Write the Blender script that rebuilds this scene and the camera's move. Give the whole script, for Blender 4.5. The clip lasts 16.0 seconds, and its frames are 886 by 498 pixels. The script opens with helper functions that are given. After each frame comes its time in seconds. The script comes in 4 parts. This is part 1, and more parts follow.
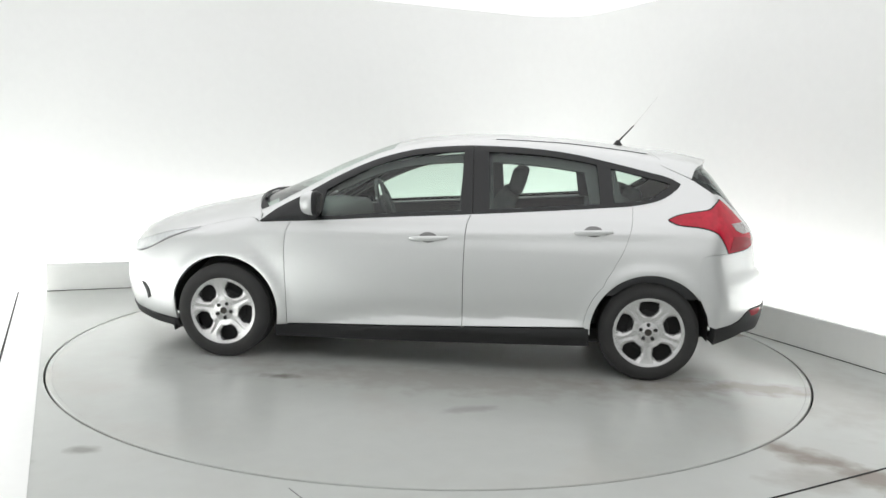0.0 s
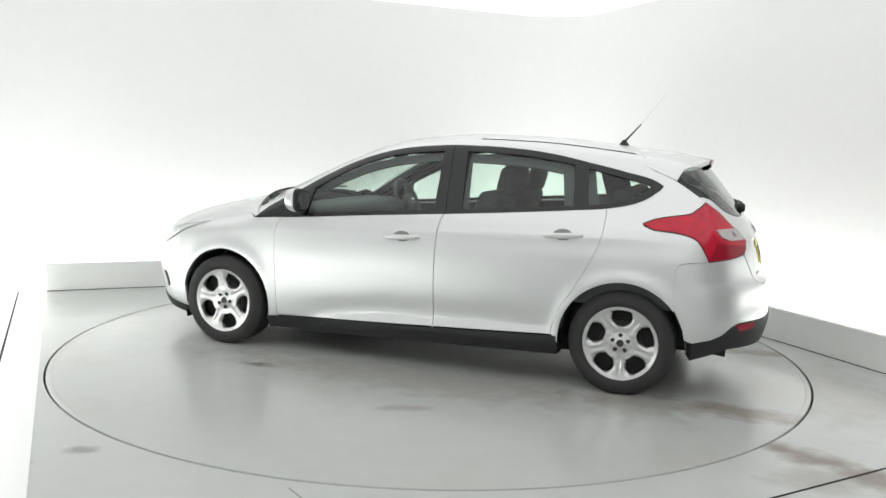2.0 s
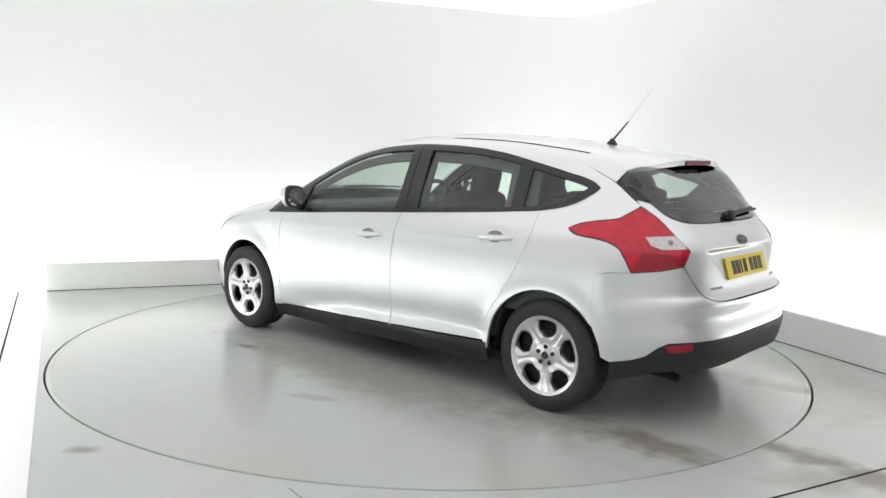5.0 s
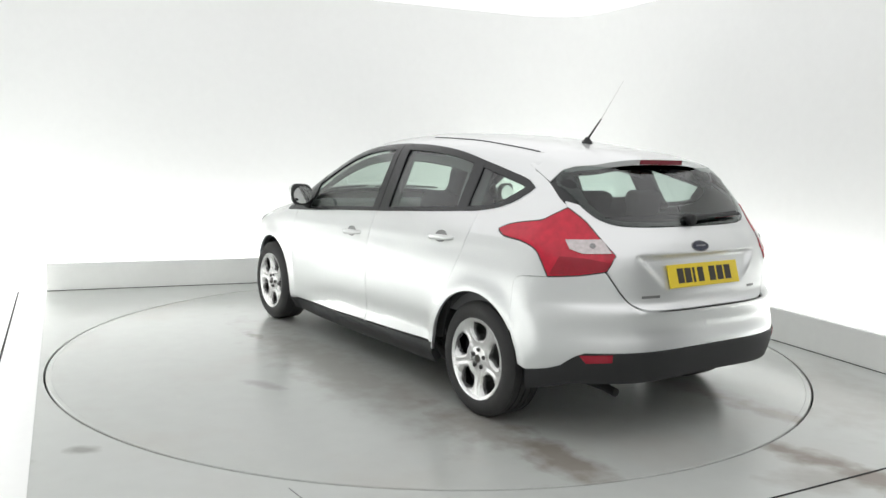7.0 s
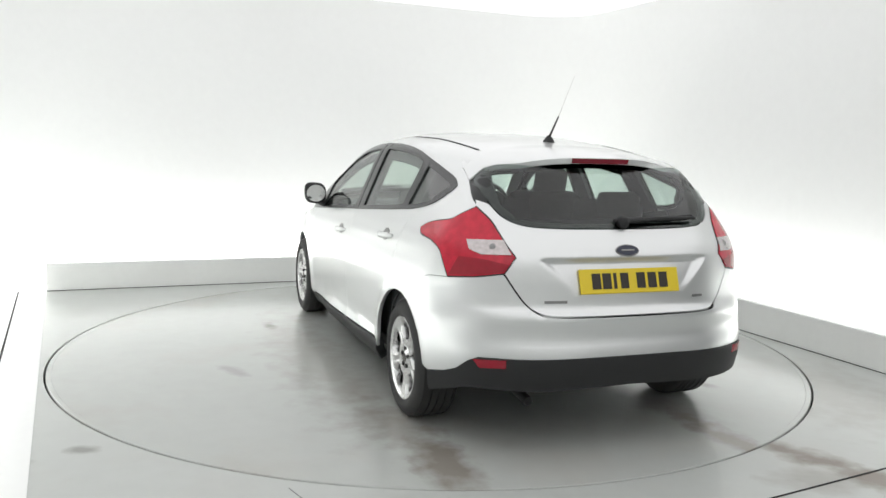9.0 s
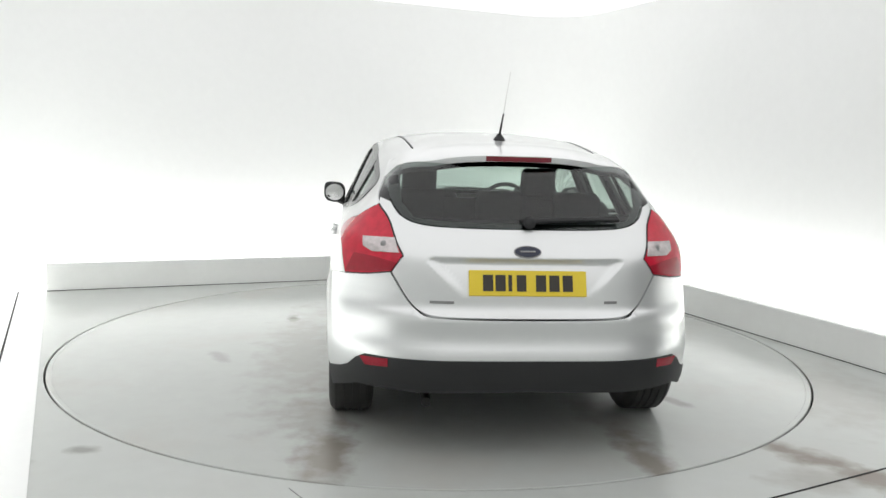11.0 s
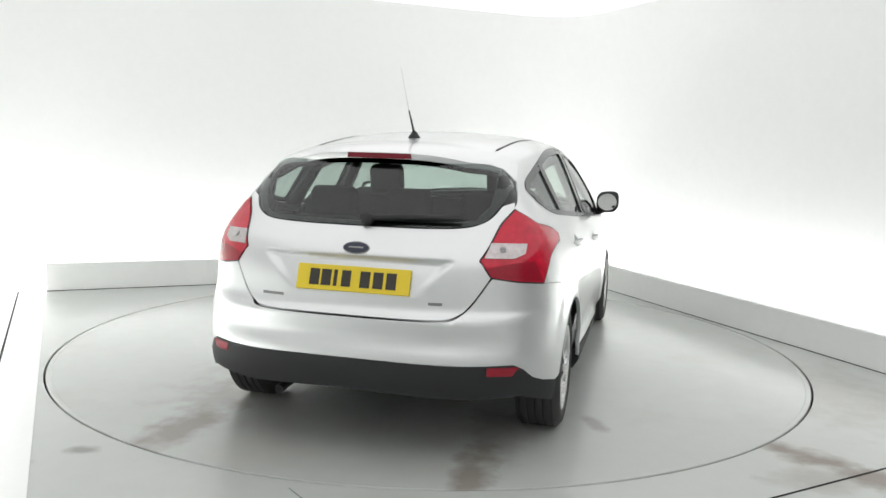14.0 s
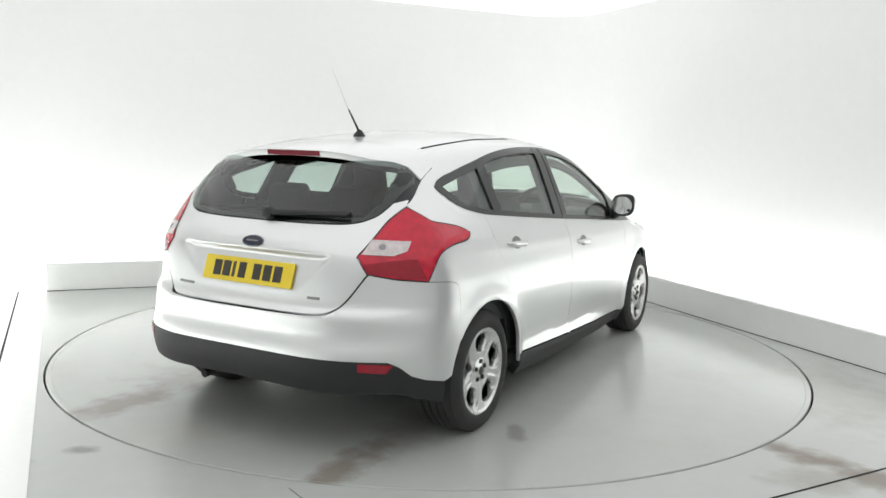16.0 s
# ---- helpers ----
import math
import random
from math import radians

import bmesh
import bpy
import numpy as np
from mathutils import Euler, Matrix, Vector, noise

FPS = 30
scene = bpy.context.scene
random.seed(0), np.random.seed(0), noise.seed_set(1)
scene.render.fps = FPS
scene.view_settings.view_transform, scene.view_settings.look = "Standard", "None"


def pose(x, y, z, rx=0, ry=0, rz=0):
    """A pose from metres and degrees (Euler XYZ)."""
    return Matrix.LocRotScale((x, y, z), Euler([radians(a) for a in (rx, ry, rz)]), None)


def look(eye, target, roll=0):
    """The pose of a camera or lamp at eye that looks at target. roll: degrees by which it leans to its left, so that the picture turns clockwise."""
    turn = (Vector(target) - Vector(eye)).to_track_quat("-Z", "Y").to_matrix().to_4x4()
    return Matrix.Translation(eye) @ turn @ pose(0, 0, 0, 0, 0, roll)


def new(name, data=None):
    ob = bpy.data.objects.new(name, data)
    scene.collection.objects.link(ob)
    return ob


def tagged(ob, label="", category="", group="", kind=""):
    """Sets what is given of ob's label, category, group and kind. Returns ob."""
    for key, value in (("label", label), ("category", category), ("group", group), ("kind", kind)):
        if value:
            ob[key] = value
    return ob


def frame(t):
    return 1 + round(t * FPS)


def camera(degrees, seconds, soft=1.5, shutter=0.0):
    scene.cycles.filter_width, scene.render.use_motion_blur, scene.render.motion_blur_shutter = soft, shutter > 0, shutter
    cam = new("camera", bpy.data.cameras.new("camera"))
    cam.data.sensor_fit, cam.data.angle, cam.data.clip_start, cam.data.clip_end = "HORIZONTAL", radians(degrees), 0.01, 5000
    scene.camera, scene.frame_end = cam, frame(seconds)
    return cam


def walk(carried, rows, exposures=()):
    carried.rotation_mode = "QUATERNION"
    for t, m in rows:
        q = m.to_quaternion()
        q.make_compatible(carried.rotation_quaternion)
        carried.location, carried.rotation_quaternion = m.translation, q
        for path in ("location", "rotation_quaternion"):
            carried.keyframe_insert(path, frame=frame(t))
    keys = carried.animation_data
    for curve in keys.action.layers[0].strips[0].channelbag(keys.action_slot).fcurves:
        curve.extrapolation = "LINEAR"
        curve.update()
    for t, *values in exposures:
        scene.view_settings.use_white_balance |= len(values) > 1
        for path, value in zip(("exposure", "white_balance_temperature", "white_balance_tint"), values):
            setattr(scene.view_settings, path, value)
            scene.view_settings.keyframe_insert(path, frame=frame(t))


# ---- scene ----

from mathutils.geometry import delaunay_2d_cdt

# ---- camera ----
cam = camera(57.66, 16.0, soft=1.5)
EYE, AIM, ROLL = (0.0, -5.5336, 1.3795), (0.0595, -0.0794, 0.6741), 1.7045
walk(cam, [(0.0, look(EYE, AIM, ROLL)), (16.0, look(EYE, AIM, ROLL))], exposures=[(0.0, 0.0), (16.0, 0.0)])

# the turn of car and turntable, degrees at the start and per second
TURN0, RATE = 172.82, -7.0114
# from the turntable's axis to the middle of the wheelbase, in the car's own axes
CAR_AT = (-0.066, -0.209)

# ---- world and light ----
world = bpy.data.worlds.new("world")
scene.world = world
world.use_nodes = True
world.node_tree.nodes["Background"].inputs[0].default_value = (0.9, 0.95, 1.0, 1)
world.node_tree.nodes["Background"].inputs[1].default_value = 0.3
CEILING_GLOW, TROUGH_W = 1.17, 7.5


# ---- materials ----
def material(name, base, rough=0.5, metal=0.0, grain=0.0, grain_scale=60.0, bump=0.0, spots=0.0, spot_scale=3.0, spot_color=(0.3, 0.28, 0.25), coat=0.0, rough_var=0.0):
    """A procedural surface: base colour with fine grain and larger stains, bump and uneven gloss."""
    m = bpy.data.materials.new(name)
    m.use_nodes = True
    n, l = m.node_tree.nodes, m.node_tree.links
    b = n["Principled BSDF"]
    b.inputs["Base Color"].default_value = (*base, 1)
    b.inputs["Roughness"].default_value = rough
    b.inputs["Metallic"].default_value = metal
    b.inputs["Coat Weight"].default_value = coat
    b.inputs["Coat Roughness"].default_value = 0.04
    co = n.new("ShaderNodeTexCoord")
    col = None
    if grain > 0:
        t = n.new("ShaderNodeTexNoise")
        t.inputs["Scale"].default_value = grain_scale
        t.inputs["Detail"].default_value = 6
        l.new(co.outputs["Object"], t.inputs["Vector"])
        mix = n.new("ShaderNodeMix")
        mix.data_type = "RGBA"
        mix.inputs[6].default_value = (*[c * (1 - grain) for c in base], 1)
        mix.inputs[7].default_value = (*[min(1, c * (1 + grain)) for c in base], 1)
        l.new(t.outputs["Fac"], mix.inputs[0])
        col = mix.outputs[2]
        if bump > 0:
            bp = n.new("ShaderNodeBump")
            bp.inputs["Strength"].default_value = bump
            bp.inputs["Distance"].default_value = 0.003
            l.new(t.outputs["Fac"], bp.inputs["Height"])
            l.new(bp.outputs["Normal"], b.inputs["Normal"])
    if spots > 0:
        t2 = n.new("ShaderNodeTexNoise")
        t2.inputs["Scale"].default_value = spot_scale
        t2.inputs["Detail"].default_value = 8
        t2.inputs["Roughness"].default_value = 0.6
        l.new(co.outputs["Object"], t2.inputs["Vector"])
        r = n.new("ShaderNodeMapRange")
        r.inputs[1].default_value, r.inputs[2].default_value = 0.5, 0.75
        r.inputs[3].default_value, r.inputs[4].default_value = 0.0, spots
        l.new(t2.outputs["Fac"], r.inputs[0])
        mx = n.new("ShaderNodeMix")
        mx.data_type = "RGBA"
        l.new(r.outputs[0], mx.inputs[0])
        mx.inputs[6].default_value = (*base, 1)
        if col is not None:
            l.new(col, mx.inputs[6])
        mx.inputs[7].default_value = (*spot_color, 1)
        col = mx.outputs[2]
        if rough_var > 0:
            rr = n.new("ShaderNodeMapRange")
            rr.inputs[3].default_value, rr.inputs[4].default_value = rough - rough_var, rough + rough_var
            l.new(t2.outputs["Fac"], rr.inputs[0])
            l.new(rr.outputs[0], b.inputs["Roughness"])
    if col is not None:
        l.new(col, b.inputs["Base Color"])
    return m


def glow(name, color, strength):
    m = bpy.data.materials.new(name)
    m.use_nodes = True
    n, l = m.node_tree.nodes, m.node_tree.links
    n.remove(n["Principled BSDF"])
    e = n.new("ShaderNodeEmission")
    e.inputs[0].default_value = (*color, 1)
    e.inputs[1].default_value = strength
    l.new(e.outputs[0], n["Material Output"].inputs[0])
    return m


def glass(name, tint, gloss_rough=0.02, shine=0.06):
    """A thin tinted pane: clear through, with Fresnel gloss."""
    m = bpy.data.materials.new(name)
    m.use_nodes = True
    n, l = m.node_tree.nodes, m.node_tree.links
    n.remove(n["Principled BSDF"])
    tr, gl, fr, mix = n.new("ShaderNodeBsdfTransparent"), n.new("ShaderNodeBsdfGlossy"), n.new("ShaderNodeLayerWeight"), n.new("ShaderNodeMixShader")
    tr.inputs[0].default_value = (*tint, 1)
    gl.inputs["Roughness"].default_value = gloss_rough
    pw = n.new("ShaderNodeMath")
    pw.operation = "POWER"
    pw.inputs[1].default_value = 3.0
    rg = n.new("ShaderNodeMapRange")
    rg.inputs[3].default_value, rg.inputs[4].default_value = shine, 0.85
    l.new(fr.outputs["Facing"], pw.inputs[0])
    l.new(pw.outputs[0], rg.inputs[0])
    l.new(rg.outputs[0], mix.inputs[0])
    l.new(tr.outputs[0], mix.inputs[1])
    l.new(gl.outputs[0], mix.inputs[2])
    l.new(mix.outputs[0], n["Material Output"].inputs[0])
    return m


def car_paint():
    """Silver metallic paint: fine flake under a clear coat."""
    m = material("silver_paint", (0.70, 0.712, 0.712), 0.36, 0.74, grain=0.03, grain_scale=900.0, coat=0.8)
    return m


PAINT = car_paint()
WALL = material("white_wall_paint", (0.83, 0.84, 0.83), 0.55, grain=0.02, grain_scale=14, spots=0.10, spot_scale=0.9, spot_color=(0.74, 0.73, 0.70))
# dark grey of an added wall out of view, to dim the paint's reflections
UNSEEN_DARK = material("unseen_wall_dark_grey", (0.15, 0.153, 0.15), 0.5, grain=0.05, grain_scale=12, spots=0.2, spot_scale=1.5)
CEIL = glow("luminous_ceiling", (1.0, 1.0, 1.0), CEILING_GLOW)
FLOOR = material("painted_concrete", (0.478, 0.497, 0.478), 0.28, grain=0.05, grain_scale=9, bump=0.05, spots=0.3, spot_scale=1.3, spot_color=(0.43, 0.41, 0.375))
DECK = material("turntable_paint", (0.458, 0.475, 0.454), 0.22, grain=0.04, grain_scale=8, bump=0.05, spots=0.6, spot_scale=1.1, spot_color=(0.425, 0.40, 0.36), rough_var=0.04)
PLINTH = material("white_board", (0.80, 0.81, 0.79), 0.5, grain=0.03, grain_scale=20, spots=0.2, spot_scale=2.5, spot_color=(0.6, 0.59, 0.56))
DARK = material("dark_gap", (0.02, 0.02, 0.02), 0.9, grain=0.2)
BLACK = material("black_plastic", (0.014, 0.0145, 0.0155), 0.58, grain=0.15, grain_scale=300, bump=0.1)
GLOSSBLACK = material("gloss_black_trim", (0.010, 0.011, 0.012), 0.16, grain=0.05)
RUBBER = material("tyre_rubber", (0.028, 0.028, 0.028), 0.75, grain=0.2, grain_scale=120, bump=0.2, spots=0.4, spot_scale=6, spot_color=(0.05, 0.048, 0.045))
ALLOY = material("silver_wheel_paint", (0.62, 0.62, 0.62), 0.26, 0.8, grain=0.04, grain_scale=200, coat=0.4)
CHROME = material("chrome", (0.8, 0.8, 0.8), 0.08, 1.0, grain=0.01)
MAROON = material("maroon_lens", (0.16, 0.006, 0.016), 0.12, grain=0.2, grain_scale=40)
RED = material("red_lens", (0.52, 0.010, 0.034), 0.10, grain=0.35, grain_scale=28, coat=0.0, spots=0.6, spot_scale=9, spot_color=(0.30, 0.006, 0.02))
DARKRED = material("dark_red_lens", (0.30, 0.007, 0.022), 0.12, grain=0.2, grain_scale=40)
CLEAR = material("clear_lens", (0.50, 0.45, 0.45), 0.12, 0.45, grain=0.35, grain_scale=45, coat=1.0)
HEADLAMP = material("headlamp_lens", (0.66, 0.68, 0.69), 0.10, 0.4, grain=0.25, grain_scale=30, coat=1.0)
YELLOW = material("yellow_plate", (0.74, 0.56, 0.03), 0.35, grain=0.03, grain_scale=80)
INK = material("black_print", (0.03, 0.025, 0.02), 0.5, grain=0.1)
BLUE = material("dark_blue_enamel", (0.014, 0.018, 0.04), 0.2, grain=0.1)
CLOTH = material("charcoal_cloth", (0.045, 0.046, 0.05), 0.9, grain=0.25, grain_scale=400, bump=0.3)
TRIM = material("grey_interior_plastic", (0.07, 0.072, 0.075), 0.6, grain=0.1, grain_scale=200)
LINER = material("pale_headliner", (0.45, 0.45, 0.43), 0.9, grain=0.05, grain_scale=200)
SIDEGLASS = glass("green_tinted_glass", (0.80, 0.90, 0.84))
REARGLASS = glass("rear_tinted_glass", (0.60, 0.68, 0.65), shine=0.06)
PALE = material("pale_rod", (0.62, 0.62, 0.6), 0.4, grain=0.05)


def stain(m, at, size, turn, color, strength, ragged=0.75, scale=7.0):
    """Adds one ragged floor stain at a place of its own to a material."""
    n, l = m.node_tree.nodes, m.node_tree.links
    b = n["Principled BSDF"]
    old = b.inputs["Base Color"].links[0].from_socket
    co, mp, ns = n.new("ShaderNodeTexCoord"), n.new("ShaderNodeMapping"), n.new("ShaderNodeTexNoise")
    mp.vector_type = "TEXTURE"
    mp.inputs["Location"].default_value = (*at, 0)
    mp.inputs["Rotation"].default_value = (0, 0, radians(turn))
    mp.inputs["Scale"].default_value = (*size, 1)
    ns.inputs["Scale"].default_value, ns.inputs["Detail"].default_value = scale, 6
    l.new(co.outputs["Object"], mp.inputs["Vector"])
    l.new(co.outputs["Object"], ns.inputs["Vector"])
    ln, sb, ad, rg, mx = n.new("ShaderNodeVectorMath"), n.new("ShaderNodeMath"), n.new("ShaderNodeMath"), n.new("ShaderNodeMapRange"), n.new("ShaderNodeMix")
    ln.operation, sb.operation, ad.operation = "LENGTH", "MULTIPLY_ADD", "ADD"
    l.new(mp.outputs[0], ln.inputs[0])
    sb.inputs[1].default_value, sb.inputs[2].default_value = ragged * 2.5, -ragged * 1.25
    l.new(ns.outputs["Fac"], sb.inputs[0])
    l.new(ln.outputs["Value"], ad.inputs[0])
    l.new(sb.outputs[0], ad.inputs[1])
    rg.inputs[1].default_value, rg.inputs[2].default_value, rg.inputs[3].default_value, rg.inputs[4].default_value = 0.35, 1.15, strength, 0.0
    l.new(ad.outputs[0], rg.inputs[0])
    mx.data_type = "RGBA"
    l.new(rg.outputs[0], mx.inputs[0])
    l.new(old, mx.inputs[6])
    mx.inputs[7].default_value = (*color, 1)
    l.new(mx.outputs[2], b.inputs["Base Color"])


STEEL = material("dull_steel", (0.25, 0.25, 0.25), 0.45, 0.8, grain=0.2, grain_scale=60)


# ---- mesh helpers ----
def part(name, bm, mat, parent=None, label="", smooth=False):
    """Links a bmesh as ONE mesh object under a thing or part."""
    me = bpy.data.meshes.new(name)
    bm.to_mesh(me)
    bm.free()
    me.materials.append(mat)
    if smooth:
        for f in me.polygons:
            f.use_smooth = True
        me.set_sharp_from_angle(angle=radians(38))
    ob = new(name, me)
    ob.parent = parent
    if label:
        tagged(ob, label)
    return ob


def box(sx, sy, sz, m=Matrix(), bevel=0.0, segs=2, bm=None):
    b = bmesh.new()
    bmesh.ops.create_cube(b, size=1.0, matrix=Matrix.Diagonal((sx, sy, sz, 1)))
    if bevel > 0:
        bmesh.ops.bevel(b, geom=b.edges[:], offset=bevel, segments=segs, profile=0.5, affect="EDGES")
    bmesh.ops.transform(b, matrix=m, verts=b.verts[:])
    if bm is None:
        return b
    me = bpy.data.meshes.new("tmp")
    b.to_mesh(me)
    b.free()
    bm.from_mesh(me)
    bpy.data.meshes.remove(me)
    return bm


def lathe(profile, segs=48, bm=None):
    """Turns (radius, height) pairs round the y axis; y is the axle."""
    bm = bm or bmesh.new()
    rings = []
    for r, h in profile:
        if r < 1e-6:
            rings.append([bm.verts.new((0, h, 0))] * segs)
        else:
            rings.append([bm.verts.new((r * math.cos(2 * math.pi * i / segs), h, r * math.sin(2 * math.pi * i / segs))) for i in range(segs)])
    for a, b in zip(rings, rings[1:]):
        for i in range(segs):
            j = (i + 1) % segs
            vs = []
            for v in (a[i], a[j], b[j], b[i]):
                if v not in vs:
                    vs.append(v)
            if len(vs) > 2:
                try:
                    bm.faces.new(vs)
                except ValueError:
                    pass
    return bm


def tube(points, radius, segs=10, taper=1.0):
    """A round bar along points."""
    bm = bmesh.new()
    pts = [Vector(p) for p in points]
    rings = []
    for i, p in enumerate(pts):
        d = (pts[min(i + 1, len(pts) - 1)] - pts[max(i - 1, 0)]).normalized()
        q = d.to_track_quat("Z", "Y")
        r = radius * (1 + (taper - 1) * i / (len(pts) - 1))
        rings.append([bm.verts.new(p + q @ Vector((r * math.cos(2 * math.pi * k / segs), r * math.sin(2 * math.pi * k / segs), 0))) for k in range(segs)])
    for a, b in zip(rings, rings[1:]):
        for k in range(segs):
            bm.faces.new((a[k], a[(k + 1) % segs], b[(k + 1) % segs], b[k]))
    bm.faces.new(rings[0][::-1])
    bm.faces.new(rings[-1])
    return bm


def run(points, n=6, closed=False):
    """A smooth curve through points (tuples of 2 or 3)."""
    P = np.array(points, float)
    m = len(P)
    out = []
    for i in range(m if closed else m - 1):
        if closed:
            a, b, c, d = P[(i - 1) % m], P[i], P[(i + 1) % m], P[(i + 2) % m]
        else:
            a, b, c, d = P[max(i - 1, 0)], P[i], P[i + 1], P[min(i + 2, m - 1)]
        for k in range(n):
            t = k / n
            out.append(tuple(0.5 * (2 * b + (c - a) * t + (2 * a - 5 * b + 4 * c - d) * t * t + (3 * b - a - 3 * c + d) * t ** 3)))
    if not closed:
        out.append(tuple(P[-1]))
    return out


def arc(cx, cz, r, a0, a1, n=18):
    return [(cx + r * math.cos(radians(a0 + (a1 - a0) * i / n)), cz + r * math.sin(radians(a0 + (a1 - a0) * i / n))) for i in range(n + 1)]


# ---- the car's outer form ----
def curve(x, xs, ys):
    """smooth monotone-ish interpolation (Catmull-Rom tangents) through (xs, ys)"""
    xs=np.asarray(xs,float);ys=np.asarray(ys,float);x=np.clip(x,xs[0],xs[-1])
    h=np.diff(xs);d=np.diff(ys)/h
    m=np.zeros(len(xs));m[0],m[-1]=d[0],d[-1]
    for i in range(1,len(xs)-1):
        m[i]=0 if d[i-1]*d[i]<=0 else (h[i-1]+h[i])/(h[i-1]/d[i]+h[i]/d[i-1])
    i=np.clip(np.searchsorted(xs,x)-1,0,len(xs)-2);t=(x-xs[i])/h[i]
    return (ys[i]*(1+2*t)*(1-t)**2+m[i]*h[i]*t*(1-t)**2+ys[i+1]*t*t*(3-2*t)+m[i+1]*h[i]*t*t*(t-1))
TOPX=(-2.2,-1.9,-1.72,-1.4,-1.1,-.7,-.3,.05,.3,.6,.95,1.15,1.3,1.6,1.9,2.1,2.2,2.3)
TOPZ=(1.24,1.29,1.325,1.38,1.42,1.455,1.465,1.445,1.40,1.29,1.13,1.045,.998,.938,.858,.75,.65,.46)
REARZ=(.1,.2,.3,.45,.475,.545,.56,.625,.642,.664,.68,.73,.80,.885,.93,1.0,1.1,1.2,1.3,1.4,1.5)
REARX=(-1.95,-2.0,-2.07,-2.104,-2.102,-2.080,-2.079,-2.084,-2.080,-2.050,-2.042,-2.034,-2.026,-2.006,-1.980,-1.92,-1.84,-1.76,-1.68,-1.60,-1.52)
SIDEZ=(.1,.2,.25,.33,.45,.6,.75,.85,.92,.97,1.2,1.35,1.46,1.6)
SIDEY=(.80,.85,.880,.889,.895,.897,.888,.868,.85,.832,.735,.665,.60,.52)
PLANX=(-2.2,-1.75,-1.4,-.9,0,.8,1.3,1.7,2.0,2.3)
PLANS=(.93,.965,.985,1.0,1.0,.995,.985,.94,.86,.75)
GREENX=(-2.0,-1.48,-.9,-.2,.5,1.0,1.4)
GREENS=(.80,.895,.965,1.0,.995,.97,.96)
SOFTZ=(.1,.2,.3,.45,.52,.60,.66,.73)
SOFTX=(-1.95,-2.0,-2.07,-2.098,-2.090,-2.074,-2.050,-2.034)
def side(x,z):
    g=1+(curve(x,GREENX,GREENS)-1)*np.clip((z-.95)/.25,0,1.4)
    y=curve(z,SIDEZ,SIDEY)*curve(x,PLANX,PLANS)*g
    # hollow above the sill with a lip below it, shoulder crease, flared arches
    w=np.clip((x+1.0)/.12,0,1)*np.clip((.88-x)/.35,0,1)
    zl=.266-.043*x+.064*np.clip((.80-x)/.55,0,1)*(1-.3*np.clip((-x-.55)/.4,0,1))
    y=y+w*((.017*np.clip((zl-z)/.055,0,1.2))-.010*np.exp(-((z-zl-.03)/.075)**2))
    zc=.845-.035*x
    y=y+.004*np.exp(-((z-zc)/.03)**2)*np.clip((1.6-np.abs(x))/.4,0,1)
    for cx in (-1.324,1.316):
        d=np.hypot(x-cx,z-.30)
        y=y+.013*np.exp(-((d-.36)/.05)**2)
    return y
def body(x,y,z):
    y=np.abs(y)
    s=side(x,z)-y
    t=curve(x,TOPX,TOPZ)-.045*(y/.6)**2-.02*(y/.6)**4-z
    # flare at the foot of the bumper's ends below a crease
    s=s+(.009*np.clip((.545-z)/.075,0,1))*np.clip((-x-1.64)/.24,0,1)
    # plate recess in the tailgate, deeper towards its ledge
    hw=.285+.95*np.clip(z-.728,0,.157)
    q=np.clip((.900-z)/.032,0,1)
    dep=.028*np.clip((z-.728)/.14,0,1)*q*q*(3-2*q)
    e=np.clip((hw+.02-y)/.06,0,1)
    rec=dep*e*e*(3-2*e)
    rear=curve(z,REARZ,REARX)
    soft=np.where(z<.73,curve(z,SOFTZ,SOFTX),rear)
    rear=soft+(rear-soft)*np.clip(1-(y/.84)**4,0,1)
    r=x-rear-.26*(y/.8)**4-rec
    f=2.25-.28*(z-.45)**2*4-.42*(y/.8)**3-x
    k=.022
    a=np.stack([s,t,r,f])/k;m=a.min(0)
    return k*(m-np.log(np.exp(-(a-m)).sum(0)))
def meet(o,d,a,b,n=40):
    """first inside point along o+d*s from s=a(outside) by march then bisect"""
    o=np.asarray(o,float);d=np.asarray(d,float)
    S=np.linspace(a,b,160)
    P=o[:,None,:]+d[:,None,:]*S[None,:,None]
    v=body(P[...,0],P[...,1],P[...,2])
    i=np.argmax(v>0,1);ok=(v>0).any(1)
    lo=S[np.maximum(i-1,0)];hi=S[i]
    for _ in range(n):
        m=(lo+hi)/2;q=o+d*m[:,None];ins=body(q[:,0],q[:,1],q[:,2])>0
        hi=np.where(ins,m,hi);lo=np.where(ins,lo,m)
    q=o+d*hi[:,None];q[~ok]=np.nan
    return q


def slope(P):
    """Outward unit normals of the car's form at the points P."""
    e = 0.002
    g = np.stack([body(P[:, 0] + (e if k == 0 else 0), P[:, 1] + (e if k == 1 else 0), P[:, 2] + (e if k == 2 else 0))
                  - body(P[:, 0] - (e if k == 0 else 0), P[:, 1] - (e if k == 1 else 0), P[:, 2] - (e if k == 2 else 0)) for k in range(3)], 1)
    return -g / np.maximum(np.linalg.norm(g, axis=1), 1e-9)[:, None]


PIVOT = -1.1


def chart_side(uv):
    o = np.stack([uv[:, 0], np.full(len(uv), 1.15), uv[:, 1]], 1)
    return meet(o, np.tile((0.0, -1.0, 0.0), (len(uv), 1)), 0, 1.12)


